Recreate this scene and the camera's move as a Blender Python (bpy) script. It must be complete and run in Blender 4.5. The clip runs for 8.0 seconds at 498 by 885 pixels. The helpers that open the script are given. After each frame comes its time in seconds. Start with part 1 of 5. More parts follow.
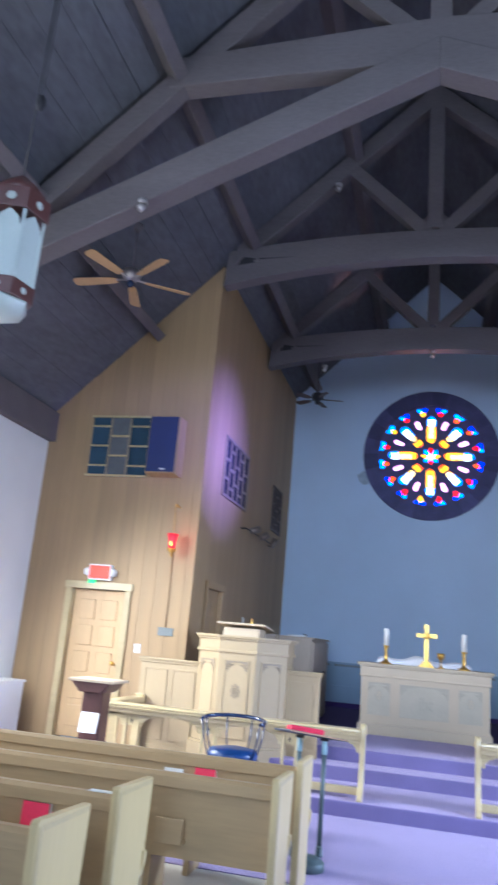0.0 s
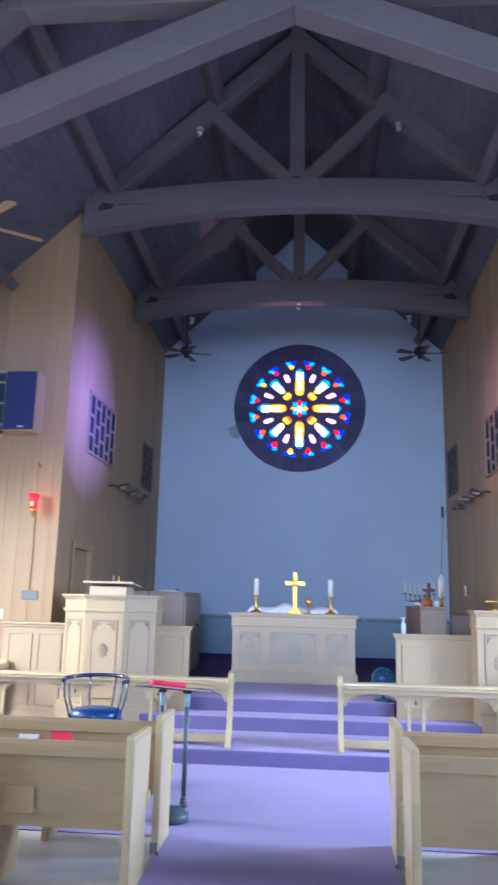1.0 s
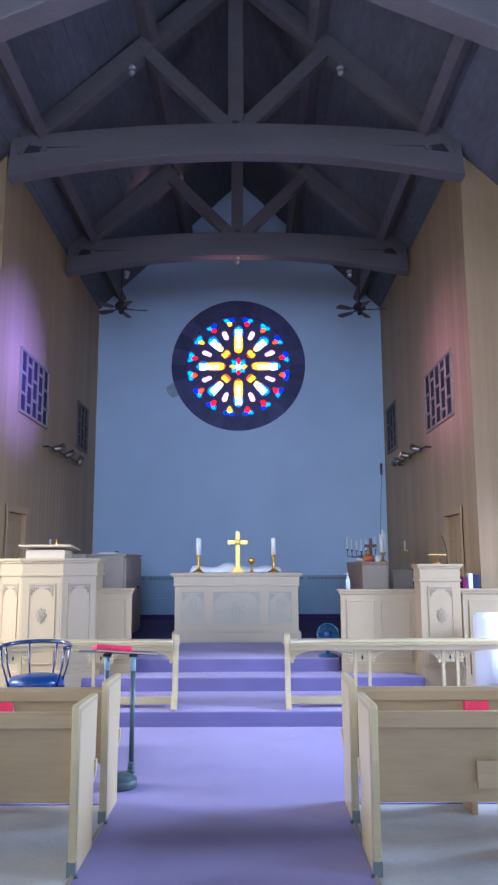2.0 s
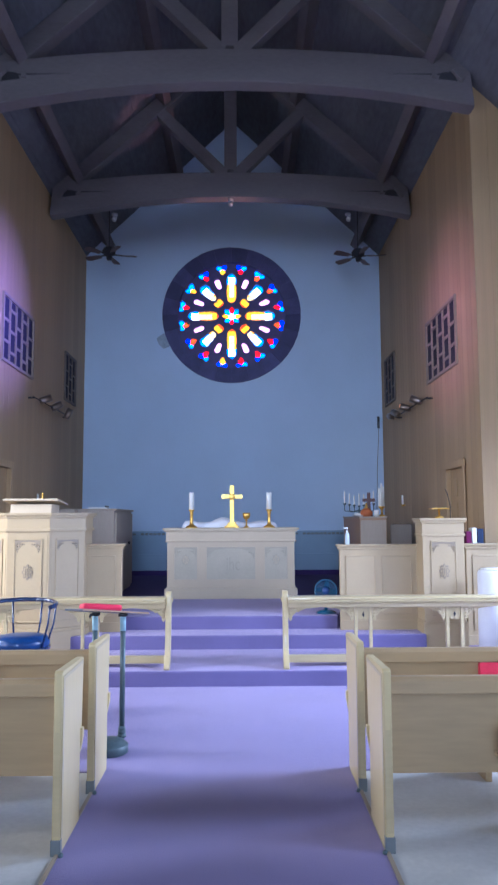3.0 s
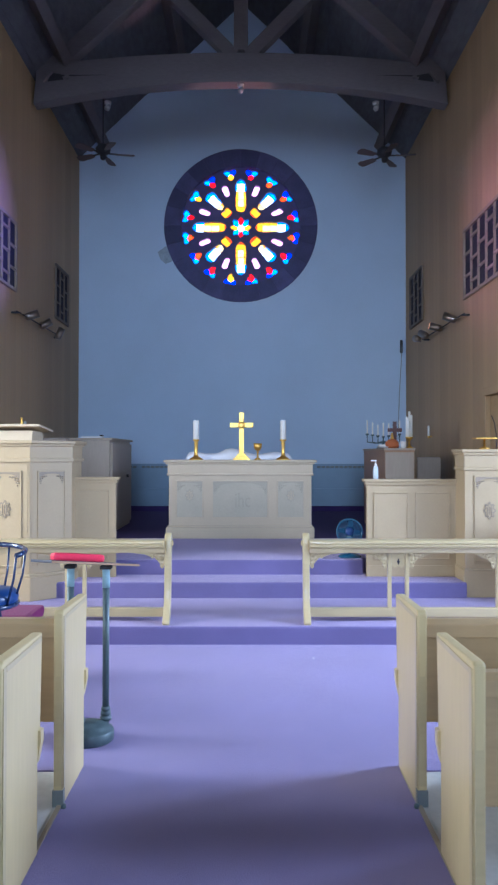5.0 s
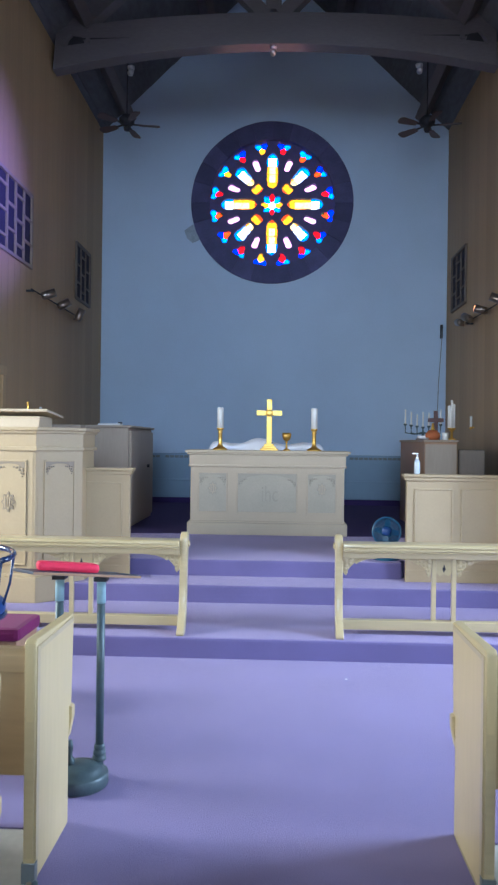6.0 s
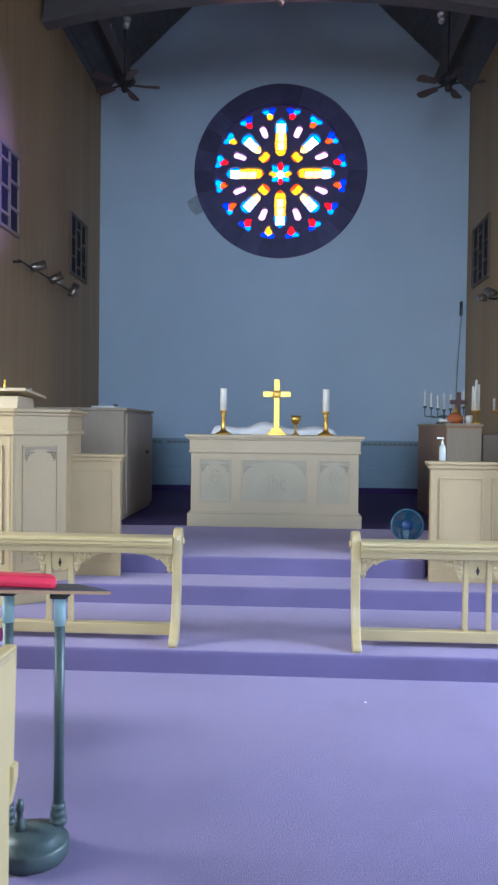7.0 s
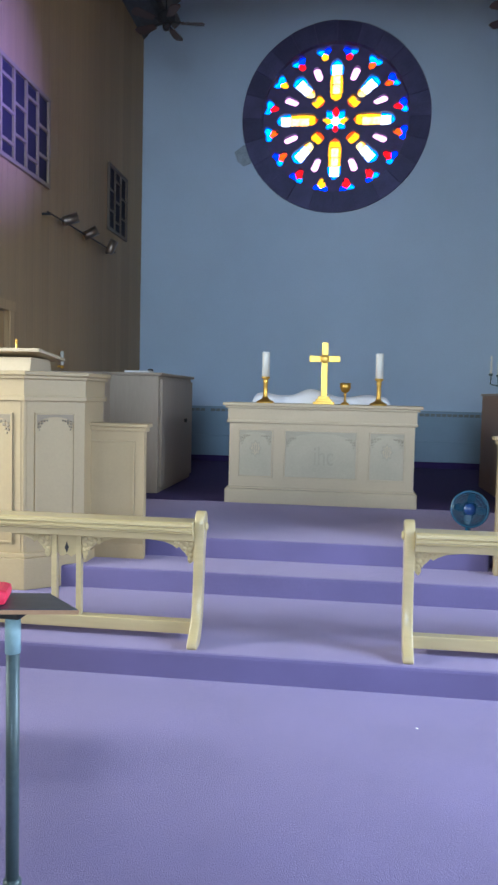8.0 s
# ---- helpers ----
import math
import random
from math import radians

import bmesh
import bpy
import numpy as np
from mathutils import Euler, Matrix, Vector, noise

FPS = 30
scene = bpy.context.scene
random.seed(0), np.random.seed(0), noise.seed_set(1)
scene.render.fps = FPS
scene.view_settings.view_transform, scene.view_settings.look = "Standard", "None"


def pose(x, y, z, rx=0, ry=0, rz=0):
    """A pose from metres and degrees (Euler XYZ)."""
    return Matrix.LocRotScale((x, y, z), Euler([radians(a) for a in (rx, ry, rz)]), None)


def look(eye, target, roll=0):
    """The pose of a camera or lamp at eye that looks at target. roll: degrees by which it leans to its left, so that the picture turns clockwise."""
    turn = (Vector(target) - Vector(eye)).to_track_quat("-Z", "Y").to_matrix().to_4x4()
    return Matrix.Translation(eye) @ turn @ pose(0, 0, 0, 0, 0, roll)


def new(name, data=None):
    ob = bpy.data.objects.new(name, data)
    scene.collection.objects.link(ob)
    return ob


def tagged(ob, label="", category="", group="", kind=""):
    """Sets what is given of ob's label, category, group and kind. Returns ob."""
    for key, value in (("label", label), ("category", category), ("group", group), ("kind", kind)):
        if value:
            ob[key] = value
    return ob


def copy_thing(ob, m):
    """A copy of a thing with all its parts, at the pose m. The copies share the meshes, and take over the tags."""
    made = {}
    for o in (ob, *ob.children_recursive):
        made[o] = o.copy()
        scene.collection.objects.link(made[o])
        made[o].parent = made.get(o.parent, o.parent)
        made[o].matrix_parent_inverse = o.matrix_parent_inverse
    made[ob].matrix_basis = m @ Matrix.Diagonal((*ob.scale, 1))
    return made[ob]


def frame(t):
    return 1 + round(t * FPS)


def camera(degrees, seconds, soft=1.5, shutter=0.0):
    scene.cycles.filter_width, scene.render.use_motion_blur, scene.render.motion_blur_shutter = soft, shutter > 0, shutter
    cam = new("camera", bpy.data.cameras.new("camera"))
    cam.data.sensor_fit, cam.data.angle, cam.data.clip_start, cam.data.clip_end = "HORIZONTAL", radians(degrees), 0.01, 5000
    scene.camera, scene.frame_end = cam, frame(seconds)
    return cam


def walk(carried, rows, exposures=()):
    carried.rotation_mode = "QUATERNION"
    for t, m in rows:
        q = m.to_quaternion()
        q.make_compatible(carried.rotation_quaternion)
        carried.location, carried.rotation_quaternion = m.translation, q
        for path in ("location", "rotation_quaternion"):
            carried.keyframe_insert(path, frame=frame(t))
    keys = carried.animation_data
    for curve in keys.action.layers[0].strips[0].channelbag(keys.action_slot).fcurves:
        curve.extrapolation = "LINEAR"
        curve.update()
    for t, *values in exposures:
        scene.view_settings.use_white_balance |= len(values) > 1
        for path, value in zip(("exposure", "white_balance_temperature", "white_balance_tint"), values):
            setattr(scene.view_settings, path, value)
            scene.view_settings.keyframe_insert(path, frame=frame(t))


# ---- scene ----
cam = camera(36.9, 8.0, soft=2.3, shutter=0.5)
PATH = [
    (0, (-0.021, 0.049, 1.607), (-0.518, 1.918, 2.119), 5.0),
    (0.5, (0.068, 0.096, 1.626), (-0.238, 2.019, 2.086), 2.9),
    (1, (0.124, 0.24, 1.612), (-0.052, 2.188, 2.029), 1.4),
    (1.5, (0.062, 0.354, 1.602), (0.02, 2.319, 1.969), -0.0),
    (3, (-0.016, 0.935, 1.575), (0.003, 2.924, 1.779), -0.3),
    (3.5, (-0.082, 1.232, 1.553), (-0.045, 3.228, 1.683), -0.3),
    (4, (-0.076, 1.531, 1.531), (-0.037, 3.529, 1.614), -0.1),
    (5.5, (-0.079, 2.526, 1.538), (-0.117, 4.526, 1.55), 0.3),
    (6, (-0.052, 2.879, 1.544), (-0.131, 4.878, 1.544), 0.7),
    (6.5, (-0.065, 3.25, 1.534), (-0.152, 5.248, 1.531), 0.7),
    (7, (-0.042, 3.62, 1.522), (-0.145, 5.617, 1.484), 0.7),
    (7.5, (0.026, 3.985, 1.52), (-0.146, 5.976, 1.439), 0.9),
    (8, (0.024, 4.344, 1.522), (-0.222, 6.325, 1.396), 1.3),
]
walk(cam, [(t, look(eye, target, roll)) for t, eye, target, roll in PATH],
     [(0.0, 0.22, 5200, 12), (0.6, 0.22, 5100, 14), (1.5, 0.14, 5000, 17), (3.5, 0.07, 5010, 16), (5.5, 0.0, 5190, 9), (7.0, -0.03, 5520, 5), (8.0, 0.0, 5650, 3)])

# ---- plan: the axis of the church and its main planes ----
XC = -0.19                 # middle of the nave and chancel
WL, WR = -3.28, 2.90       # chancel side walls
NL, NR = -5.80, 5.42       # nave side walls
YF, YR, YB = 9.95, 16.25, -6.0   # nave front wall, chancel rear wall, wall behind the camera
RIDGE, PITCH = 10.10, 0.96
Z1, Z2, Z3 = 0.15, 0.30, 0.45    # the three step levels


def roof_z(x):
    return RIDGE - PITCH * abs(x - XC)


# ---- world and lights ----
world = bpy.data.worlds.new("sky")
scene.world = world
world.use_nodes = True
wn = world.node_tree
sky = wn.nodes.new("ShaderNodeTexSky")
sky.sky_type, sky.sun_disc = "NISHITA", False
sky.sun_elevation, sky.sun_rotation = radians(40), radians(200)
wn.nodes["Background"].inputs[1].default_value = 0.1
wn.links.new(sky.outputs[0], wn.nodes["Background"].inputs[0])


def window_light(eye, target, w, h, watts, colour, spread=180):
    data = bpy.data.lights.new("window_light", "AREA")
    data.shape, data.size, data.size_y = "RECTANGLE", w, h
    data.energy, data.color, data.spread = watts, colour, radians(spread)
    ob = new("window_light", data)
    ob.matrix_world = look(eye, target)
    return ob


WINDOWS_Y = (0.5, 3.55, 7.2)          # middles of the nave side windows
WIN_W, WIN_Z0, WIN_Z1 = 1.5, 1.2, 3.9
# per window: west watts, east watts, rise and forward turn of its light (west, east), opening angle
for wy, west_w, east_w, rise, ahead_w, ahead_e, fan_out in zip(WINDOWS_Y, (130, 205, 270), (120, 175, 345), (0.9, 0.15, -1.05), (-0.9, -0.3, 0.32), (-0.9, -0.3, -0.1), (180, 180, 128)):
    zc = (WIN_Z0 + WIN_Z1) / 2
    window_light((NL - 0.02, wy, zc), (NL + 1, wy + ahead_w, zc + rise), WIN_W, WIN_Z1 - WIN_Z0, west_w, (1.0, 0.94, 0.80), fan_out)
    window_light((NR + 0.02, wy, zc), (NR - 1, wy + ahead_e, zc + rise), WIN_W, WIN_Z1 - WIN_Z0, east_w, (0.80, 0.87, 1.0), fan_out)
# the tall window behind the camera
window_light((XC, YB - 0.02, 4.9), (XC, YR, 2.9), 4.2, 5.4, 92, (0.76, 0.87, 1.0), 48)
# tinted lamps added in two side openings; their wall glow has no known source
window_light((NR + 0.02, 7.7, 3.7), (WL, 10.85, 4.4), 0.30, 0.30, 27, (0.29, 0.22, 1.0), 18)
window_light((NL - 0.02, 7.65, 3.6), (WR, 11.1, 4.3), 0.3, 0.3, 6, (1.0, 0.42, 0.85), 20)

# the one lit spotlight on the east bar, turned up to the tie beam
lit = bpy.data.lights.new("spotlight", "SPOT")
lit.energy, lit.color, lit.spot_size, lit.spot_blend, lit.shadow_soft_size = 520, (1.0, 0.42, 0.34), radians(15), 0.8, 0.05
new("spotlight", lit).matrix_world = look((2.62, 13.30, 3.70), (XC, 13.35, 6.9))


# ---- materials ----
def mat(name, col, rough=0.5, metal=0.0, var=0.2, scale=3.0, fine=60.0, bump=0.1, stretch=(1, 1, 1), rand=0.0, sheen=0.0, coat=0.0):
    m = bpy.data.materials.new(name)
    m.use_nodes = True
    nt = m.node_tree
    N, L = nt.nodes, nt.links
    p = N["Principled BSDF"]
    p.inputs["Metallic"].default_value = metal
    p.inputs["Sheen Weight"].default_value = sheen
    p.inputs["Coat Weight"].default_value = coat
    tc, mp = N.new("ShaderNodeTexCoord"), N.new("ShaderNodeMapping")
    mp.inputs["Scale"].default_value = stretch
    L.new(tc.outputs["Object"], mp.inputs[0])
    big, small = N.new("ShaderNodeTexNoise"), N.new("ShaderNodeTexNoise")
    big.inputs["Scale"].default_value, small.inputs["Scale"].default_value = scale, fine
    big.inputs["Detail"].default_value, small.inputs["Detail"].default_value = 4, 3
    L.new(mp.outputs[0], big.inputs[0]), L.new(mp.outputs[0], small.inputs[0])
    add = N.new("ShaderNodeMath")
    add.operation = "MULTIPLY_ADD"
    add.inputs[1].default_value = 0.6
    L.new(big.outputs[0], add.inputs[0])
    half = N.new("ShaderNodeMath")
    half.operation = "MULTIPLY"
    half.inputs[1].default_value = 0.4
    L.new(small.outputs[0], half.inputs[0]), L.new(half.outputs[0], add.inputs[2])
    ramp = N.new("ShaderNodeMapRange")
    ramp.inputs[1].default_value, ramp.inputs[2].default_value = 0.3, 0.7
    ramp.inputs[3].default_value, ramp.inputs[4].default_value = 1 - var, 1 + var
    L.new(add.outputs[0], ramp.inputs[0])
    value = ramp.outputs[0]
    if rand:
        info, rr, mul = N.new("ShaderNodeObjectInfo"), N.new("ShaderNodeMapRange"), N.new("ShaderNodeMath")
        rr.inputs[3].default_value, rr.inputs[4].default_value = 1 - rand, 1 + rand
        mul.operation = "MULTIPLY"
        L.new(info.outputs["Random"], rr.inputs[0])
        L.new(rr.outputs[0], mul.inputs[0]), L.new(value, mul.inputs[1])
        value = mul.outputs[0]
    hsv = N.new("ShaderNodeHueSaturation")
    hsv.inputs["Color"].default_value = (*col, 1)
    L.new(value, hsv.inputs["Value"]), L.new(hsv.outputs[0], p.inputs["Base Color"])
    r2 = N.new("ShaderNodeMapRange")
    r2.inputs[3].default_value, r2.inputs[4].default_value = max(rough - 0.08, 0.02), min(rough + 0.1, 1)
    L.new(big.outputs[0], r2.inputs[0]), L.new(r2.outputs[0], p.inputs["Roughness"])
    if bump:
        b = N.new("ShaderNodeBump")
        b.inputs["Strength"].default_value, b.inputs["Distance"].default_value = bump, 0.01
        L.new(small.outputs[0], b.inputs["Height"]), L.new(b.outputs[0], p.inputs["Normal"])
    return m


def glow(name, col, strength):
    m = bpy.data.materials.new(name)
    m.use_nodes = True
    p = m.node_tree.nodes["Principled BSDF"]
    p.inputs["Base Color"].default_value = (*[0.4 * c for c in col], 1)
    p.inputs["Emission Color"].default_value = (*col, 1)
    p.inputs["Emission Strength"].default_value = strength
    return m


def stained(name, col):
    """Coloured glass that lets the daylight behind it through, with a slight gloss and streaks in the colour."""
    m = bpy.data.materials.new(name)
    m.use_nodes = True
    N, L = m.node_tree.nodes, m.node_tree.links
    N.remove(N["Principled BSDF"])
    clear, gloss, mix = N.new("ShaderNodeBsdfTransparent"), N.new("ShaderNodeBsdfGlossy"), N.new("ShaderNodeMixShader")
    tc, ns, mr, hsv = N.new("ShaderNodeTexCoord"), N.new("ShaderNodeTexNoise"), N.new("ShaderNodeMapRange"), N.new("ShaderNodeHueSaturation")
    ns.inputs["Scale"].default_value = 22
    mr.inputs[3].default_value, mr.inputs[4].default_value = 0.55, 1.35
    hsv.inputs["Color"].default_value = (*col, 1)
    L.new(tc.outputs["Object"], ns.inputs[0]), L.new(ns.outputs[0], mr.inputs[0]), L.new(mr.outputs[0], hsv.inputs["Value"])
    L.new(hsv.outputs[0], clear.inputs[0])
    gloss.inputs["Roughness"].default_value = 0.15
    mix.inputs[0].default_value = 0.05
    L.new(clear.outputs[0], mix.inputs[1]), L.new(gloss.outputs[0], mix.inputs[2])
    L.new(mix.outputs[0], N["Material Output"].inputs[0])
    return m


M = {
    "blue_wall": mat("blue_wall_paint", (0.53, 0.64, 0.80), 0.75, var=0.06, scale=1.2, fine=90, bump=0.06),
    "plank": mat("beige_wall_boards", (0.40, 0.272, 0.135), 0.55, var=0.16, scale=2.2, fine=40, bump=0.08, stretch=(1, 1, 0.06), rand=0.04),
    "core": mat("wall_core", (0.30, 0.23, 0.16), 0.8, var=0.1),
    "white_wall": mat("white_plaster", (0.74, 0.74, 0.72), 0.85, var=0.05, scale=1.5, fine=120, bump=0.12),
    "ceiling": mat("grey_ceiling_boards", (0.112, 0.114, 0.128), 0.85, var=0.36, scale=1.6, fine=14, bump=0.15, stretch=(1, 0.35, 1)),
    "beam": mat("grey_stained_beam", (0.132, 0.116, 0.120), 0.7, var=0.2, scale=2.5, fine=45, bump=0.15, stretch=(0.25, 1, 1)),
    "carpet": mat("purple_carpet", (0.146, 0.122, 0.276), 0.95, var=0.20, scale=1.6, fine=260, bump=0.5, sheen=0.42),
    # darker copy of the carpet: the shade behind the altar is in its colour
    "carpet_shaded": mat("shaded_purple_carpet", (0.048, 0.028, 0.13), 0.95, var=0.15, scale=2.0, fine=260, bump=0.5),
    "can": mat("tarnished_spotlight_metal", (0.30, 0.25, 0.21), 0.30, metal=0.85, var=0.2, scale=14, bump=0.03),
    "lip": mat("grey_violet_moulding", (0.50, 0.42, 0.60), 0.6, var=0.2, scale=8, bump=0.1),
    # the cream darkened: relief shade of the carvings is put into the colour
    "carve": mat("relief_shaded_cream", (0.28, 0.222, 0.150), 0.55, var=0.12, scale=8, fine=80, bump=0.1),
    "board": mat("dark_slate_board", (0.035, 0.045, 0.07), 0.4, var=0.2, scale=8, bump=0.04),
    "tile": mat("pale_vinyl_floor", (0.52, 0.52, 0.49), 0.38, var=0.14, scale=3.0, fine=30, bump=0.03),
    "strip": mat("carpet_edge_strip", (0.33, 0.27, 0.19), 0.5, var=0.1),
    "pew": mat("pale_oak_pew", (0.40, 0.285, 0.145), 0.42, var=0.14, scale=3.0, fine=38, bump=0.05, stretch=(0.12, 1, 1), rand=0.05, coat=0.15),
    "pew_end": mat("cream_oak_pew_end", (0.57, 0.46, 0.235), 0.42, var=0.08, scale=3.0, fine=38, bump=0.04, stretch=(1, 1, 0.12), coat=0.15),
    "rail": mat("varnished_pale_wood", (0.50, 0.405, 0.215), 0.32, var=0.12, scale=4.0, fine=40, bump=0.04, stretch=(0.12, 1, 1), coat=0.4),
    "cream": mat("cream_painted_wood", (0.425, 0.325, 0.186), 0.5, var=0.06, scale=2.5, fine=60, bump=0.04),
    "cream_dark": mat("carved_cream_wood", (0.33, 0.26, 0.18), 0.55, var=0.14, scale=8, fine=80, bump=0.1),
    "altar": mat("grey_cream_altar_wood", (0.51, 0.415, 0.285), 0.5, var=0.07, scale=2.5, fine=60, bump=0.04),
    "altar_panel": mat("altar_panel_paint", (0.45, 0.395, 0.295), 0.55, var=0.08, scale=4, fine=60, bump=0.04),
    "organ": mat("grey_brown_cabinet_wood", (0.38, 0.31, 0.235), 0.5, var=0.1, scale=3, fine=40, bump=0.04, stretch=(1, 1, 0.15)),
    "brownbox": mat("brown_wood_box", (0.34, 0.20, 0.11), 0.45, var=0.15, scale=3, fine=40, bump=0.05, stretch=(1, 1, 0.15)),
    "dark_wood": mat("dark_red_wood", (0.09, 0.035, 0.03), 0.4, var=0.2, scale=4, fine=40, bump=0.05),
    "door": mat("honey_oak_door", (0.58, 0.40, 0.20), 0.45, var=0.12, scale=3, fine=40, bump=0.05, stretch=(1, 1, 0.12)),
    "blade": mat("light_oak_blade", (0.56, 0.36, 0.17), 0.4, var=0.12, scale=5, fine=50, bump=0.03),
    "dark_blade": mat("dark_fan_blade", (0.10, 0.06, 0.055), 0.5, var=0.15),
    "brass": mat("polished_brass", (0.80, 0.50, 0.11), 0.38, metal=1.0, var=0.08, scale=9, bump=0.02),
    "steel": mat("worn_grey_metal", (0.080, 0.115, 0.125), 0.40, metal=0.2, var=0.2, scale=9, bump=0.05),
    "sleeve": mat("pale_teal_painted_sleeve", (0.30, 0.45, 0.50), 0.5, var=0.12, scale=12, bump=0.03),
    "chrome": mat("pale_metal", (0.55, 0.54, 0.54), 0.42, metal=1.0, var=0.08, bump=0.0),
    "black": mat("matte_black", (0.02, 0.02, 0.025), 0.6, var=0.2, bump=0.05),
    "navy_metal": mat("navy_tubular_metal", (0.012, 0.03, 0.09), 0.22, var=0.15, bump=0.0, coat=0.5),
    "navy_seat": mat("blue_vinyl_seat", (0.015, 0.055, 0.20), 0.32, var=0.15, scale=6, bump=0.04),
    "blue_plastic": mat("blue_fan_plastic", (0.02, 0.10, 0.20), 0.25, var=0.1, bump=0.0, coat=0.4),
    "red": mat("red_book_cover", (0.80, 0.03, 0.09), 0.45, var=0.12, scale=10, bump=0.05),
    "plum": mat("plum_cushion_cloth", (0.15, 0.006, 0.075), 0.9, var=0.15, scale=6, fine=150, bump=0.3, sheen=0.05),
    "paper": mat("white_paper", (0.80, 0.80, 0.78), 0.8, var=0.04, bump=0.02),
    "cloth": mat("white_linen", (0.78, 0.78, 0.82), 0.9, var=0.05, scale=5, fine=200, bump=0.15, sheen=0.1),
    "wax": mat("white_wax", (0.82, 0.80, 0.74), 0.4, var=0.03, bump=0.01),
    # violet in stone and tracery is the window's bloom put into their colours
    "ring": mat("bloom_tinted_stone", (0.078, 0.075, 0.17), 0.75, var=0.28, scale=4, fine=50, bump=0.2, rand=0.28),
    "lead": mat("bloom_tinted_tracery", (0.095, 0.075, 0.20), 0.7, var=0.2, scale=8, bump=0.1),
    # altar wood darkened for the relief shade of its carving
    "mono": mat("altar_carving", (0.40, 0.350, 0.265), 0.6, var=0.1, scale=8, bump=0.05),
    # colour of the shade inside the wall grille openings
    "grille_back": mat("grille_depth_shade", (0.018, 0.017, 0.032), 0.85, var=0.15, scale=8, fine=200, bump=0.1),
    "grille_bar": mat("dark_brown_grille_wood", (0.13, 0.095, 0.07), 0.6, var=0.15, scale=6, bump=0.05),
    "grille_teal": mat("teal_grille_cloth", (0.03, 0.075, 0.12), 0.85, var=0.15, scale=8, fine=200, bump=0.1),
    "grille_grey": mat("grey_grille_cloth", (0.13, 0.14, 0.15), 0.85, var=0.15, scale=8, fine=200, bump=0.1),
    "speaker": mat("blue_speaker_cloth", (0.028, 0.04, 0.13), 0.8, var=0.12, scale=5, fine=250, bump=0.15),
    "glasswhite": mat("opal_glass", (0.46, 0.52, 0.49), 0.3, var=0.05, scale=5, bump=0.02),
    "grey_plate": mat("grey_blue_metal_plate", (0.17, 0.19, 0.19), 0.45, var=0.1, bump=0.02),
    "heater": mat("blue_painted_metal", (0.24, 0.34, 0.45), 0.5, var=0.06, bump=0.02),
    "terracotta": mat("terracotta", (0.45, 0.13, 0.04), 0.7, var=0.15, scale=12, bump=0.1),
    "clear_bottle": mat("clear_soap_bottle", (0.50, 0.56, 0.60), 0.15, var=0.05, bump=0.0),
    "spot_lens": glow("lit_spotlight_lens", (1.0, 0.36, 0.14), 4.0),
    "exit_red": glow("exit_sign_red", (1.0, 0.06, 0.03), 1.6),
    "exit_green": glow("green_pilot_light", (0.1, 0.9, 0.25), 1.0),
    "lamp_red": glow("sanctuary_lamp_glass", (0.9, 0.02, 0.04), 0.9),
    "flame": glow("lamp_flame", (1.0, 0.35, 0.05), 6.0),
    "sky_glow": glow("bright_sky_backdrop", (0.93, 0.97, 1.0), 5.2),
    "g_blue": stained("blue_glass", (0.03, 0.14, 1.0)),
    "g_cyan": stained("cyan_glass", (0.06, 0.42, 1.0)),
    "g_red": stained("red_glass", (0.85, 0.025, 0.06)),
    "g_yellow": stained("yellow_glass", (0.95, 0.52, 0.02)),
    "g_orange": stained("orange_glass", (0.95, 0.20, 0.02)),
    "g_pink": stained("pink_glass", (0.95, 0.58, 0.80)),
    "g_white": stained("pale_glass", (0.80, 0.82, 0.85)),
    "g_cream": stained("cream_glass", (0.95, 0.80, 0.40)),
}


# the carpet pile catches light at a slant and looks paler along the treads
carpet_nodes = M["carpet"].node_tree.nodes["Principled BSDF"]
carpet_nodes.inputs["Sheen Tint"].default_value = (0.90, 0.76, 1.0, 1)
carpet_nodes.inputs["Sheen Roughness"].default_value = 0.45


# ---- mesh helpers ----
def join(bm, other):
    me = bpy.data.meshes.new("tmp")
    other.to_mesh(me)
    other.free()
    bm.from_mesh(me)
    bpy.data.meshes.remove(me)
    return bm


def box(x0, x1, y0, y1, z0, z1, bev=0.0, into=None):
    bm = bmesh.new()
    bmesh.ops.create_cube(bm, size=1)
    for v in bm.verts:
        v.co = Vector(((x0 + x1) / 2 + v.co.x * (x1 - x0), (y0 + y1) / 2 + v.co.y * (y1 - y0), (z0 + z1) / 2 + v.co.z * (z1 - z0)))
    if bev:
        bmesh.ops.bevel(bm, geom=bm.edges[:], offset=bev, segments=2, affect="EDGES", profile=0.6)
    return join(into, bm) if into else bm


def prism(pts, axis, a0, a1, bev=0.0, into=None):
    """A closed polygon drawn out along one axis. pts: (x, z) for 'y', (y, z) for 'x', (x, y) for 'z'."""
    bm = bmesh.new()

    def put(p, a):
        return {"x": (a, p[0], p[1]), "y": (p[0], a, p[1]), "z": (p[0], p[1], a)}[axis]
    one = [bm.verts.new(put(p, a0)) for p in pts]
    two = [bm.verts.new(put(p, a1)) for p in pts]
    bm.faces.new(one), bm.faces.new(two[::-1])
    for i in range(len(pts)):
        j = (i + 1) % len(pts)
        bm.faces.new((one[i], two[i], two[j], one[j]))
    bmesh.ops.recalc_face_normals(bm, faces=bm.faces[:])
    if bev:
        bmesh.ops.bevel(bm, geom=bm.edges[:], offset=bev, segments=2, affect="EDGES", profile=0.6)
    return join(into, bm) if into else bm


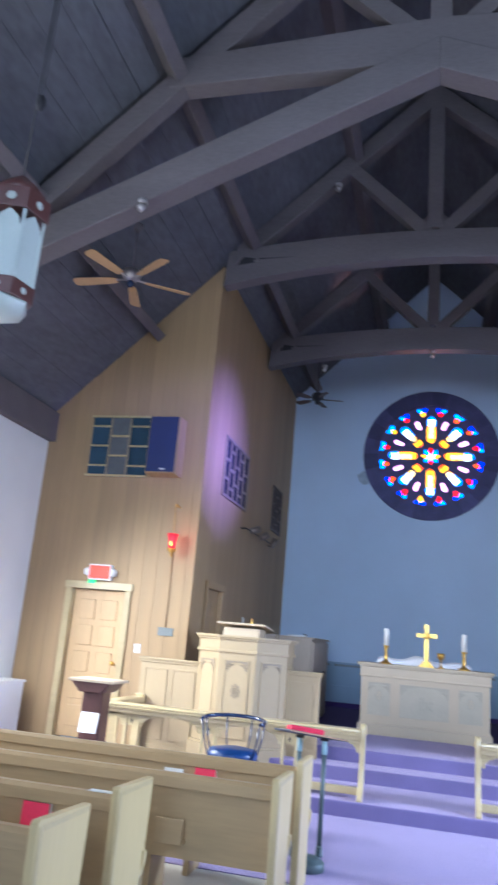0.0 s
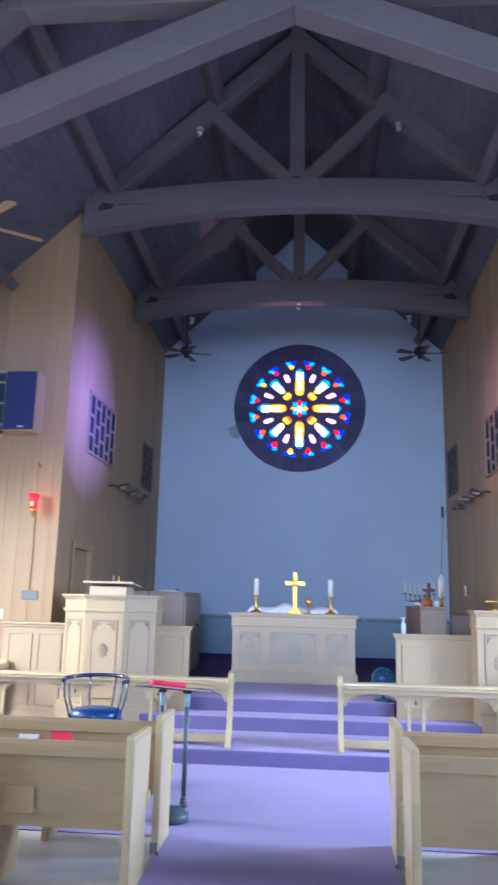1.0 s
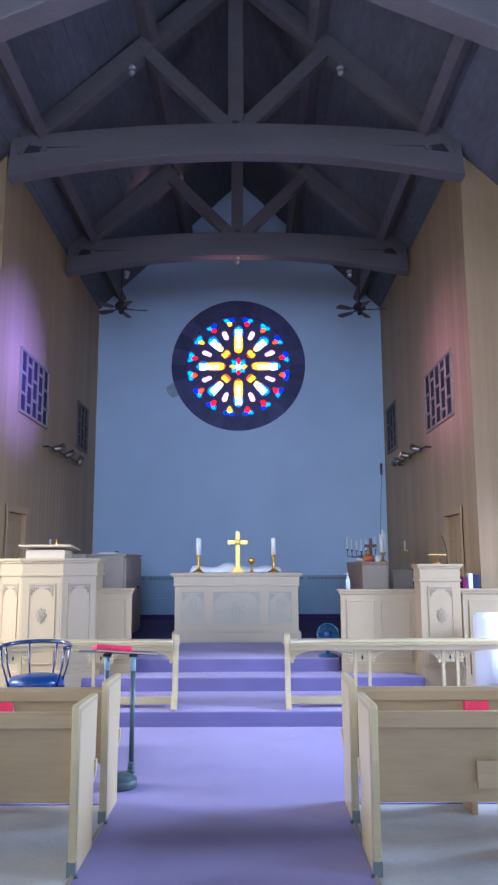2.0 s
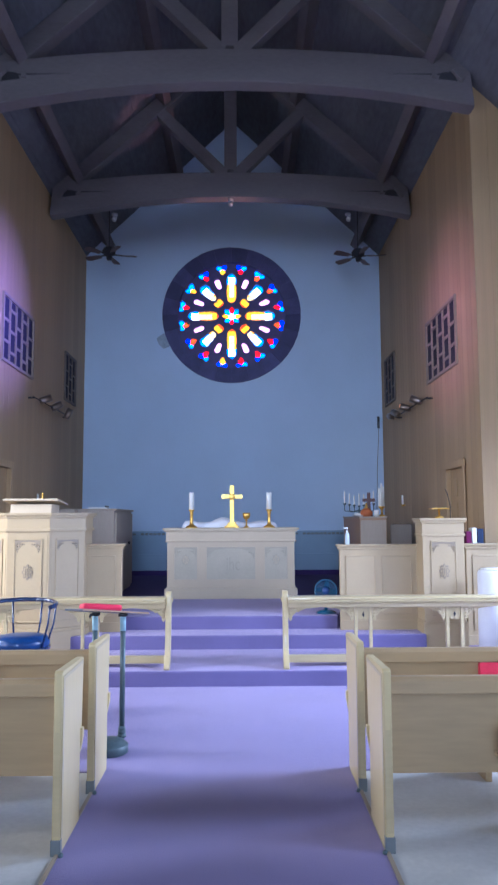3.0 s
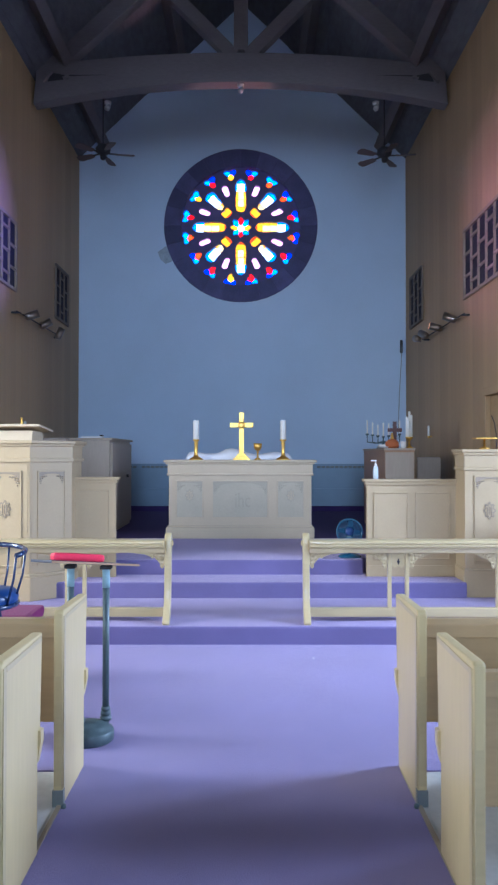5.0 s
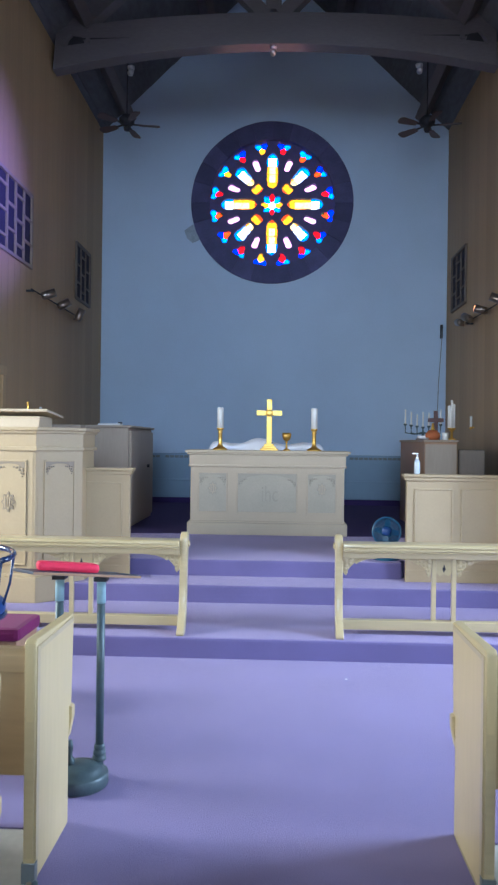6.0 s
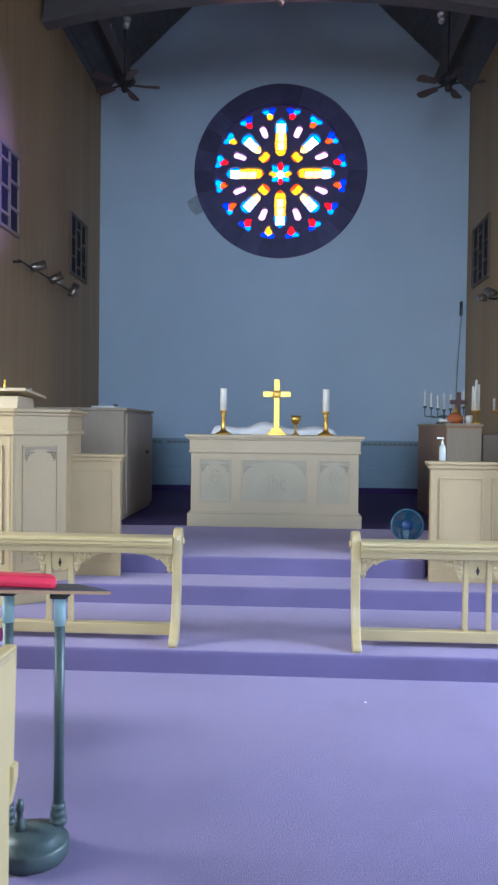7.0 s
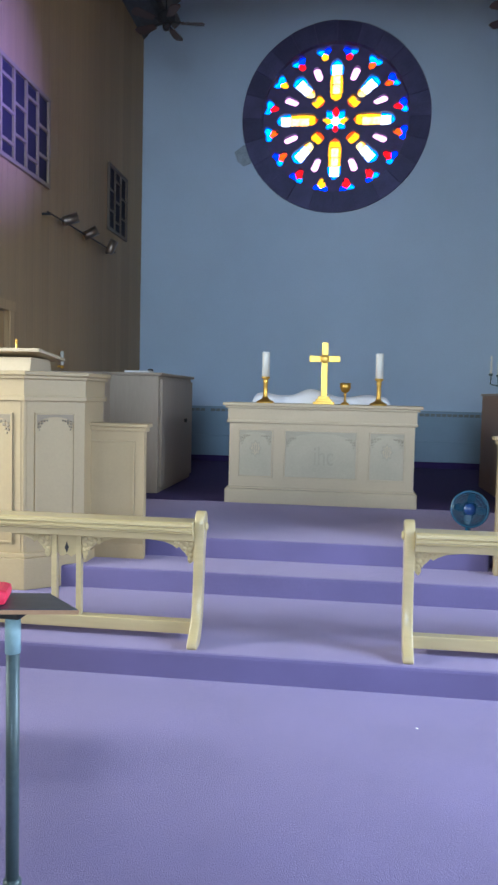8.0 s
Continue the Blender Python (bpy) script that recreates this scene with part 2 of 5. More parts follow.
def lathe(profile, n=24, at=(0, 0, 0), into=None):
    bm = bmesh.new()
    rings = []
    for r, z in profile:
        if r < 1e-5:
            rings.append([bm.verts.new((at[0], at[1], at[2] + z))])
        else:
            rings.append([bm.verts.new((at[0] + r * math.cos(2 * math.pi * i / n), at[1] + r * math.sin(2 * math.pi * i / n), at[2] + z)) for i in range(n)])
    for a, b in zip(rings, rings[1:]):
        for i in range(n):
            j = (i + 1) % n
            q = [a[i % len(a)], a[j % len(a)], b[j % len(b)], b[i % len(b)]]
            q = [v for k, v in enumerate(q) if v not in q[:k]]
            if len(q) > 2:
                bm.faces.new(q)
    for ring in (rings[0], rings[-1]):
        if len(ring) > 2:
            bm.faces.new(ring)
    bmesh.ops.recalc_face_normals(bm, faces=bm.faces[:])
    for f in bm.faces:
        f.smooth = len(f.verts) < 5
    return join(into, bm) if into else bm


def tube(pts, r, n=8, into=None):
    bm = bmesh.new()
    pts = [Vector(p) for p in pts]
    rings, up = [], None
    for i, p in enumerate(pts):
        t = (pts[min(i + 1, len(pts) - 1)] - pts[max(i - 1, 0)]).normalized()
        up = t.orthogonal() if up is None else (up - t * up.dot(t))
        up.normalize()
        side = t.cross(up)
        rr = r[i] if isinstance(r, (list, tuple)) else r
        rings.append([bm.verts.new(p + rr * (math.cos(2 * math.pi * k / n) * up + math.sin(2 * math.pi * k / n) * side)) for k in range(n)])
    for a, b in zip(rings, rings[1:]):
        for k in range(n):
            bm.faces.new((a[k], a[(k + 1) % n], b[(k + 1) % n], b[k])).smooth = True
    bm.faces.new(rings[0]), bm.faces.new(rings[-1])
    bmesh.ops.recalc_face_normals(bm, faces=bm.faces[:])
    return join(into, bm) if into else bm


def moved(bm, m):
    bmesh.ops.transform(bm, matrix=m, verts=bm.verts[:])
    return bm


def mesh_of(name, bm, material):
    me = bpy.data.meshes.new(name)
    bm.to_mesh(me)
    bm.free()
    me.materials.append(material)
    return me


def part(name, bm, material, parent=None, label=""):
    ob = new(name, mesh_of(name, bm, material))
    ob.parent = parent
    return tagged(ob, label)


def thing(name, x, y, z, label, category, group="", turn=0):
    ob = new(name)
    ob.empty_display_size = 0.1
    ob.matrix_basis = pose(x, y, z, 0, 0, turn)
    return tagged(ob, label, category, group)


def single(name, bm, material, x, y, z, label, category, group=""):
    ob = part(name, bm, material)
    ob.location = (x, y, z)
    return tagged(ob, label, category, group)


def structure(name, bm, material, label, category):
    return tagged(part(name, bm, material), label, category, kind="structure")


def arch(x0, x1, zs, zt, n=10, low=0.0):
    """Points of a flat pointed arch from (x0, zs) over to (x1, zs)."""
    return [(x0 + (x1 - x0) * i / n, zs + (zt - zs) * (1 - abs(2 * i / n - 1) ** 2.6)) for i in range(n + 1)]

# ---- floor, carpet and steps ----
structure("floor", box(NL - 0.3, NR + 0.3, YB - 0.3, YR + 0.3, -0.2, 0), M["tile"], "pale grey vinyl tile floor under the pews", "floor")
aisle = box(-0.885, 0.655, YB, 5.80, 0, 0.006)
box(NL, NR, 5.80, 8.175, 0, 0.006, into=aisle)
structure("carpet", aisle, M["carpet"], "purple carpet on the aisle and before the steps", "carpet")
strip = box(-0.905, -0.885, YB, 5.80, 0, 0.012)
box(0.655, 0.675, YB, 5.80, 0, 0.012, into=strip)
structure("trim", strip, M["strip"], "thin wooden edging strip beside the aisle carpet", "trim")

step = lambda x0, x1, y0, y1, z0, z1: box(x0, x1, y0, y1, z0, z1, 0.018)
first_step = step(NL, NR, 8.165, YF - 0.01, -0.05, Z1)
structure("step_1", first_step, M["carpet"], "low purple carpeted step across the nave", "step")
structure("step_2", step(-2.12, 2.02, 9.34, YF, 0.02, Z2), M["carpet"], "second purple carpeted step with rounded ends", "step")
plat = step(-1.44, 1.10, 9.80, YR, 0.05, Z3)
box(WL, WR, YF + 0.02, YR, 0.05, Z3 - 0.004, into=plat)
structure("step_3", plat, M["carpet"], "purple carpeted platform under the altar", "platform")
# sheet over the platform carpet that carries the shade around the altar
structure("carpet_shaded", box(WL + 0.01, WR - 0.01, 11.72, YR - 0.01, Z3 - 0.002, Z3 + 0.004), M["carpet_shaded"], "purple carpet beside and behind the altar, shade in its colour", "carpet")


# ---- walls ----
def wall_rear():
    pts = [(WL - 0.3, 0), (WR + 0.3, 0), (WR + 0.3, roof_z(WR + 0.3) + 0.2), (XC, RIDGE + 0.2), (WL - 0.3, roof_z(WL - 0.3) + 0.2)]
    n, r, cx, cz = 64, 1.19, -0.22, 5.84
    # two halves of the gable wall round the circular opening
    hole = [(cx + r * math.cos(2 * math.pi * i / n), cz + r * math.sin(2 * math.pi * i / n)) for i in range(n + 1)]
    upper = [(WL - 0.3, cz), hole[n // 2]] + hole[n // 2 - 1:0:-1] + [hole[0], (WR + 0.3, cz), pts[2], pts[3], pts[4]]
    lower = [pts[0], pts[1], (WR + 0.3, cz), hole[n]] + hole[n - 1:n // 2:-1] + [hole[n // 2], (WL - 0.3, cz)]
    bm = prism(upper, "y", YR, YR + 0.35)
    prism(lower, "y", YR, YR + 0.35, into=bm)
    return structure("wall_rear", bm, M["blue_wall"], "smooth grey-blue painted gable wall behind the altar", "wall")


wall_rear()


def side_wall(name, x0, x1, y0, y1, top, openings):
    """A wall along y with rectangular openings (y0, y1, z0, z1), in order of y."""
    bm, y = bmesh.new(), y0
    for a, b, c, d in openings:
        box(x0, x1, y, a, 0, top, into=bm)
        if c > 0:
            box(x0, x1, a, b, 0, c, into=bm)
        box(x0, x1, a, b, d, top, into=bm)
        y = b
    box(x0, x1, y, y1, 0, top, into=bm)
    return bm


wins = [(wy - WIN_W / 2, wy + WIN_W / 2, WIN_Z0, WIN_Z1) for wy in WINDOWS_Y]
structure("wall_nave_west", side_wall("w", NL - 0.3, NL, YB, YF + 0.3, 4.75, wins), M["white_wall"], "white plastered side wall of the nave", "wall")
structure("wall_nave_east", side_wall("e", NR, NR + 0.3, YB, YF + 0.3, 4.75, wins + [(8.75, 9.6, 3.3, 4.1)]), M["white_wall"], "white plastered side wall of the nave", "wall")
# wall behind the camera with its tall opening
back = box(NL - 0.3, XC - 2.1, YB - 0.3, YB, 0, 10)
box(XC + 2.1, NR + 0.3, YB - 0.3, YB, 0, 10, into=back)
box(XC - 2.1, XC + 2.1, YB - 0.3, YB, 0, 2.2, into=back)
box(XC - 2.1, XC + 2.1, YB - 0.3, YB, 7.6, 10.3, into=back)
structure("wall_back", back, M["plank"], "plain boarded end wall of the nave", "wall")

DOOR = (-5.05, -4.24, Z1, 2.13)      # nave door opening, x and z
cores = {}
for name, side in (("wall_front_west", -1), ("wall_front_east", 1)):
    a, b = (NL - 0.3, WL - 0.02) if side < 0 else (WR + 0.02, NR + 0.3)
    if side < 0:
        bm = prism([(a, 0), (DOOR[0], 0), (DOOR[0], roof_z(DOOR[0]) + 0.1), (a, roof_z(a) + 0.1)], "y", YF + 0.014, YF + 0.25)
        prism([(DOOR[0], DOOR[3]), (DOOR[1], DOOR[3]), (DOOR[1], roof_z(DOOR[1]) + 0.1), (DOOR[0], roof_z(DOOR[0]) + 0.1)], "y", YF + 0.014, YF + 0.25, into=bm)
        prism([(DOOR[1], 0), (b, 0), (b, roof_z(b) + 0.1), (DOOR[1], roof_z(DOOR[1]) + 0.1)], "y", YF + 0.014, YF + 0.25, into=bm)
    else:
        bm = prism([(a, 0), (b, 0), (b, roof_z(b) + 0.1), (a, roof_z(a) + 0.1)], "y", YF + 0.014, YF + 0.25)
    cores[name] = structure(name, bm, M["core"], "nave end wall clad in beige upright boards", "wall")
SIDE_DOORS = {"west": (10.66, 11.40, Z3, 2.30), "east": (10.70, 11.44, Z3, 2.25)}
for name, x0, x1 in (("west", WL - 0.25, WL - 0.014), ("east", WR + 0.014, WR + 0.25)):
    cores[name] = structure("wall_chancel_" + name, side_wall("c", x0, x1, YF + 0.26, YR, 7.25, [SIDE_DOORS[name]]), M["core"],
                            "chancel side wall clad in beige upright boards", "wall")

# ---- roof, eaves beam ----
roof = bmesh.new()
for s in (-1, 1):
    xe = NL - 0.5 if s < 0 else NR + 0.5
    prism([(XC, RIDGE), (xe, roof_z(xe)), (xe, roof_z(xe) + 0.25), (XC, RIDGE + 0.25)], "y", YB - 0.4, YR + 0.5, into=roof)
# boards on the underside, side by side down each slope, some a little lower than the next
board_rng = random.Random(4)
ang = math.atan(PITCH)
for s in (-1, 1):
    off, k = 0.10, 0
    while off < 5.5:
        w = 0.27 * math.cos(ang)
        drop = 0.006 + 0.014 * board_rng.random()
        xa, xb = XC + s * off, XC + s * (off + w - 0.004)
        prism([(xa, roof_z(xa) + 0.01), (xb, roof_z(xb) + 0.01), (xb, roof_z(xb) - drop), (xa, roof_z(xa) - drop)], "y", YB - 0.3, YR + 0.4, into=roof)
        off += w
structure("ceiling", roof, M["ceiling"], "dark grey boarded ceiling under a steep roof", "ceiling")
for side, x0, x1 in (("west", NL, NL + 0.12), ("east", NR - 0.12, NR)):
    structure("trim_eaves_" + side, box(x0, x1, YB, YF, 4.27, 4.72, 0.01), M["beam"], "dark beam along the top of the side wall", "beam")


# ---- roof trusses ----
def stick(p, q, depth, y0, y1, bev=0.012, up=0.0):
    """A squared timber in a truss from p to q (x, z), of that depth, between two planes of y."""
    (ax, az), (bx, bz) = p, q
    l = math.hypot(bx - ax, bz - az)
    nx, nz = -(bz - az) / l * depth / 2, (bx - ax) / l * depth / 2
    return prism([(ax - nx, az - nz), (bx - nx, bz - nz), (bx + nx, bz + nz), (ax + nx, az + nz)], "y", y0, y1, bev)


def mitred(p, apex, depth, y0, y1, bev=0.012):
    """A timber from p up to an apex on the middle line, cut upright where it meets its twin."""
    (ax, az), (bx, bz) = p, apex
    l = math.hypot(bx - ax, bz - az)
    nx, nz = (bz - az) / l * depth / 2, abs(bx - ax) / l * depth / 2
    up = depth / 2 * l / abs(bx - ax)
    s = 1 if ax > bx else -1
    return prism([(ax - s * nx, az - nz), (bx, bz - up), (bx, bz + up), (ax + s * nx, az + nz)], "y", y0, y1, bev)


def truss(y, wide, label, shift=0.0):
    t = thing("roof_truss", XC + shift, y, 6.7, label, "roof truss", "roof trusses")
    d = 0.11
    H = 3.07
    n = 14
    # cambered tie beam
    low = [(-H + 2 * H * i / n, 0.0 + 0.33 * (1 - (2 * i / n - 1) ** 2)) for i in range(n + 1)]
    high = [(-H + 0.05 + (2 * H - 0.1) * i / n, 0.57 + 0.20 * (1 - (2 * i / n - 1) ** 2)) for i in range(n, -1, -1)]
    if wide:
        low = [(-2.80, 0.50), (2.80, 0.50)]
        high = [(2.72, 0.86), (0, 1.0), (-2.72, 0.86)]
    part("tie_beam", prism(low + high, "y", -d, d, 0.012), M["beam"], t)
    for s in (-1, 1):
        end_x = s * (5.45 if wide else H - 0.12)
        foot = (end_x, roof_z(XC + abs(end_x)) - 6.7 - 0.20)
        if wide:
            part("rafter", mitred(foot, (0, RIDGE - 6.7 - 0.20), 0.26, -d + 0.012, d - 0.012), M["beam"], t)
            part("arch_brace", mitred((s * 5.35, 4.92 - 6.7), (0, 7.27 - 6.7), 0.34, -d - 0.02, d + 0.02), M["beam"], t)
        else:
            part("rafter", mitred((s * 2.85, 0.54), (0, RIDGE - 6.7 - 0.31), 0.25, -d + 0.012, d - 0.012), M["beam"], t)
        part("strut", stick((s * 0.10, 0.74), (s * 1.20, 1.86), 0.19, -d + 0.02, d - 0.02), M["beam"], t)
        if not wide:
            # dark notch near the end of the tie, with the foot of the rafter standing proud of it
            part("notch", prism([(s * 2.86, 0.33), (s * 2.80, 0.46), (s * 2.66, 0.44), (s * 2.62, 0.36)], "y", -d - 0.003, -d + 0.02), M["black"], t, "dark notch")
            part("rafter_foot", stick((s * 2.93, 0.33), (s * 2.80, 0.47), 0.055, -d - 0.05, -d + 0.02, 0.006), M["beam"], t)
            part("peg", box(min(s * 2.60, s * 2.54), max(s * 2.60, s * 2.54), -d - 0.03, -d + 0.02, 0.37, 0.42, 0.006), M["beam"], t)
            part("check", prism([(s * 2.72, 0.405), (s * 2.0, 0.43), (s * 2.66, 0.43)], "y", -d - 0.004, -d + 0.02), M["black"], t, "long drying crack")
    part("king_post", box(-0.105, 0.105, -d + 0.015, d - 0.015, 0.82, RIDGE - 6.7 - 0.1, 0.012), M["beam"], t)
    return t


truss(9.88, False, "dark timber roof truss with a cambered tie beam", 0.04)
truss(13.25, False, "dark timber roof truss with a cambered tie beam over the chancel")
truss(6.35, True, "large timber nave truss with two rising arch braces", 0.10)


def purlin(off, y0, y1, w=0.15, h=0.26):
    x = XC + off
    z = roof_z(x)
    s = 1 if off > 0 else -1
    ang = math.atan(PITCH)
    bm = box(-w / 2, w / 2, y0, y1, -h, -0.002, 0.01)
    moved(bm, Matrix.Translation((0, 0, 0)) @ pose(0, 0, 0, 0, math.degrees(ang) * s, 0))
    ob = single("purlin", bm, M["beam"], x, 0, z, "long dark timber purlin under the sloping ceiling", "purlin", "purlins")
    return ob


for s in (-1, 1):
    purlin(s * 1.25, -1.0, YR)
    purlin(s * 2.72, -1.0, YR)
    purlin(s * 4.15, -1.0, YF)

# ---- rose window ----
RX, RZ = -0.22, 5.84


def ring_pts(cx, cz, r, n=48, a0=0.0):
    return [(cx + r * math.cos(a0 + 2 * math.pi * i / n), cz + r * math.sin(a0 + 2 * math.pi * i / n)) for i in range(n)]


def polar(r, a, cx=0.0, cz=0.0):
    return (cx + r * math.sin(a), cz + r * math.cos(a))


def petal(a, r0, r1, w0, w1, waist=0.0, n=15):
    """A lobe along the ray at angle a from r0 to r1, as wide as w0 near the middle of the rose and w1 near the rim."""
    right, left = [], []
    for i in range(n + 1):
        f = i / n
        r = r0 + (r1 - r0) * f
        w = w0 + (w1 - w0) * f
        cap = min(1.0, math.sqrt(max(0.0, 1 - max(0, (f - 0.72) / 0.28) ** 2)), math.sqrt(max(0.0, 1 - max(0, (0.22 - f) / 0.22) ** 2)))
        w = w * cap * (1 - waist * math.exp(-((f - 0.58) / 0.07) ** 2))
        c, s = math.cos(a), math.sin(a)
        right.append((r * s + w * c, r * c - w * s))
        left.append((r * s - w * c, r * c + w * s))
    return right[1:-1] + [polar(r1, a)] + left[-2:0:-1] + [polar(r0, a)]


def flat_mesh(name, outlines, depth):
    """A plate with holes: the first outline is the rim, the rest are cut out of it."""
    cu = bpy.data.curves.new(name, "CURVE")
    cu.dimensions, cu.fill_mode, cu.extrude = "2D", "BOTH", depth / 2
    for pts in outlines:
        sp = cu.splines.new("POLY")
        sp.points.add(len(pts) - 1)
        for p, (x, z) in zip(sp.points, pts):
            p.co = (x, z, 0, 1)
        sp.use_cyclic_u = True
    ob = bpy.data.objects.new(name, cu)
    scene.collection.objects.link(ob)
    me = bpy.data.meshes.new_from_object(ob.evaluated_get(bpy.context.evaluated_depsgraph_get()))
    bpy.data.objects.remove(ob)
    bpy.data.curves.remove(cu)
    me.transform(pose(0, 0, 0, 90))
    return me


def rose_window():
    t = thing("rose_window", RX, YR, RZ, "round stained-glass rose window in a dark stone surround", "window")
    part("mortar", prism(ring_pts(0, 0, 1.445, 64) + [ring_pts(0, 0, 1.445, 64)[0]] + ring_pts(0, 0, 1.135, 64)[:1] + ring_pts(0, 0, 1.135, 64)[::-1], "y", -0.022, -0.004), M["lead"], t)
    n = 24
    for i in range(n):      # surround of wedge stones, each slightly uneven
        a0, a1 = 2 * math.pi * i / n + 0.0025, 2 * math.pi * (i + 1) / n - 0.0025
        pts = [polar(1.45, a0 + (a1 - a0) * k / 4) for k in range(5)] + [polar(1.13, a1 - (a1 - a0) * k / 4) for k in range(5)]
        part("stone", prism(pts, "y", -0.035 - 0.006 * (i % 3), 0.10, 0.006), M["ring"], t)
    holes = [ring_pts(0, 0, 1.186, 64)]
    panes = []
    # middle flower
    flower = [polar(0.176 + 0.028 * math.cos(8 * 2 * math.pi * i / 48), 2 * math.pi * i / 48) for i in range(48)]
    holes.append(flower)
    for i in range(8):
        a = 2 * math.pi * i / 8
        panes.append((("g_red", "g_cyan", "g_yellow", "g_cyan")[i % 4], [polar(0.07, a - 0.39), polar(0.215, a - 0.39), polar(0.22, a), polar(0.215, a + 0.39), polar(0.07, a + 0.39)]))
    panes.append(("g_white", ring_pts(0, 0, 0.071, 12)))
    for i in range(8):
        a = 2 * math.pi * i / 8
        if i % 2 == 0:
            holes.append(petal(a, 0.270, 0.925, 0.092, 0.108, 0.14))
            rows = [(0.25, 0.31, "g_orange"), (0.31, 0.41, "g_yellow"), (0.41, 0.56, "g_cream"), (0.56, 0.70, "g_cream"), (0.70, 0.86, "g_white"), (0.86, 0.94, "g_cyan")]
        else:
            holes.append(petal(a, 0.295, 0.474, 0.088, 0.098))
            holes.append(petal(a, 0.478, 0.90, 0.062, 0.126, 0.08))
            rows = [(0.28, 0.34, "g_orange"), (0.34, 0.475, "g_yellow"), (0.475, 0.60, "g_cream"), (0.60, 0.71, "g_white"), (0.71, 0.83, "g_white"), (0.83, 0.91, "g_cyan")]
        for r0 in [q[0] for q in rows[1:]]:      # lead across the light
            c, s = math.cos(a), math.sin(a)
            part("lead_bar", prism([((r0 - h) * s + w * c, (r0 - h) * c - w * s) for h, w in ((-0.005, -0.13), (-0.005, 0.13), (0.005, 0.13), (0.005, -0.13))], "y", 0.142, 0.149), M["lead"], t)
        for r0, r1, g in rows:
            c, s = math.cos(a), math.sin(a)
            for sgn in ((-1, 0.5, 1) if g in ("g_cream", "g_white") else (0,)):
                e = 0.075 if g == "g_white" else 0.055
                w0, w1 = {0: (-0.17, 0.17), -1: (-0.17, -e), 0.5: (-e, e), 1: (e, 0.17)}[sgn]
                gg = g if abs(sgn) != 1 else {"g_white": "g_cyan", "g_cream": "g_yellow"}[g]
                panes.append((gg, [(r0 * s + w0 * c, r0 * c - w0 * s), (r0 * s + w1 * c, r0 * c - w1 * s), (r1 * s + w1 * c, r1 * c - w1 * s), (r1 * s + w0 * c, r1 * c - w0 * s)]))
        b = a + math.pi / 8
        holes.append(petal(b, 0.63, 0.86, 0.048, 0.060))
        panes.append(("g_pink", petal(b, 0.60, 0.89, 0.088, 0.088)))
    trefoils = "brc coc boc brc bob brc crb crb byb crb cob coc crc cyc crb cyb".split()
    glass = {"b": "g_blue", "c": "g_cyan", "r": "g_red", "o": "g_orange", "y": "g_yellow"}
    for i in range(16):      # small trefoils near the rim: two blue lobes outwards, one warm lobe to the middle
        b = 2 * math.pi * (i + 0.5) / 16
        c = polar(1.03, b)
        ray = lambda q, r: (c[0] + r * math.sin(b + q), c[1] + r * math.cos(b + q))
        third = math.pi / 3
        holes.append([ray(2 * math.pi * k / 36, 0.100 + 0.030 * math.cos(3 * (2 * math.pi * k / 36 - third))) for k in range(36)])
        for k, mid in enumerate((-third, 3 * third, third)):
            panes.append((glass[trefoils[i][k]], [ray(0, 0.03)] + [ray(mid - third + 2 * third * j / 6, 0.165) for j in range(7)]))
    tr = new("tracery", flat_mesh("tracery", holes, 0.09))
    tr.data.materials.append(M["lead"])
    tr.location.y = 0.10
    tr.parent = t
    for k, h in enumerate(holes[1:]):      # raised moulding round each light
        n = len(h)
        turn = 1 if sum(h[i][0] * h[(i + 1) % n][1] - h[(i + 1) % n][0] * h[i][1] for i in range(n)) > 0 else -1

        def grown(d):
            out = []
            for i in range(n):
                dx, dz = h[(i + 1) % n][0] - h[i - 1][0], h[(i + 1) % n][1] - h[i - 1][1]
                l = math.hypot(dx, dz) or 1
                out.append((h[i][0] + turn * d * dz / l, h[i][1] - turn * d * dx / l))
            return out
        me = flat_mesh("lip", [grown(0.036 if n < 34 and k > 0 else 0.016), grown(0.007)], 0.02)
        me.materials.append(M["lip"])
        lip = new("lip", me)
        lip.location.y = 0.05
        lip.parent = tr
    for i, (g, pts) in enumerate(panes):
        pane = part("pane", prism(pts, "y", 0.150 + 0.0012 * (i % 5), 0.156 + 0.0012 * (i % 5)), M[g], t)
        pane.visible_shadow = False


rose_window()
tagged(part("backdrop", prism(ring_pts(RX, RZ, 1.7, 32), "y", YR + 0.9, YR + 0.92), M["sky_glow"]), "bright overcast sky outside the rose window", "sky", kind="structure")
stain = single("wall_stain", prism([(0.0, 0.13), (0.11, 0.16), (0.17, 0.02), (0.13, -0.15), (0.02, -0.19), (-0.08, -0.11), (-0.13, 0.03)], "y", -0.004, 0.0),
               mat("brown_damp_patch", (0.34, 0.40, 0.49), 0.8, var=0.3, scale=9, bump=0.1), RX - 1.44, YR, RZ - 0.53, "brownish damp patch on the blue painted wall", "stain")

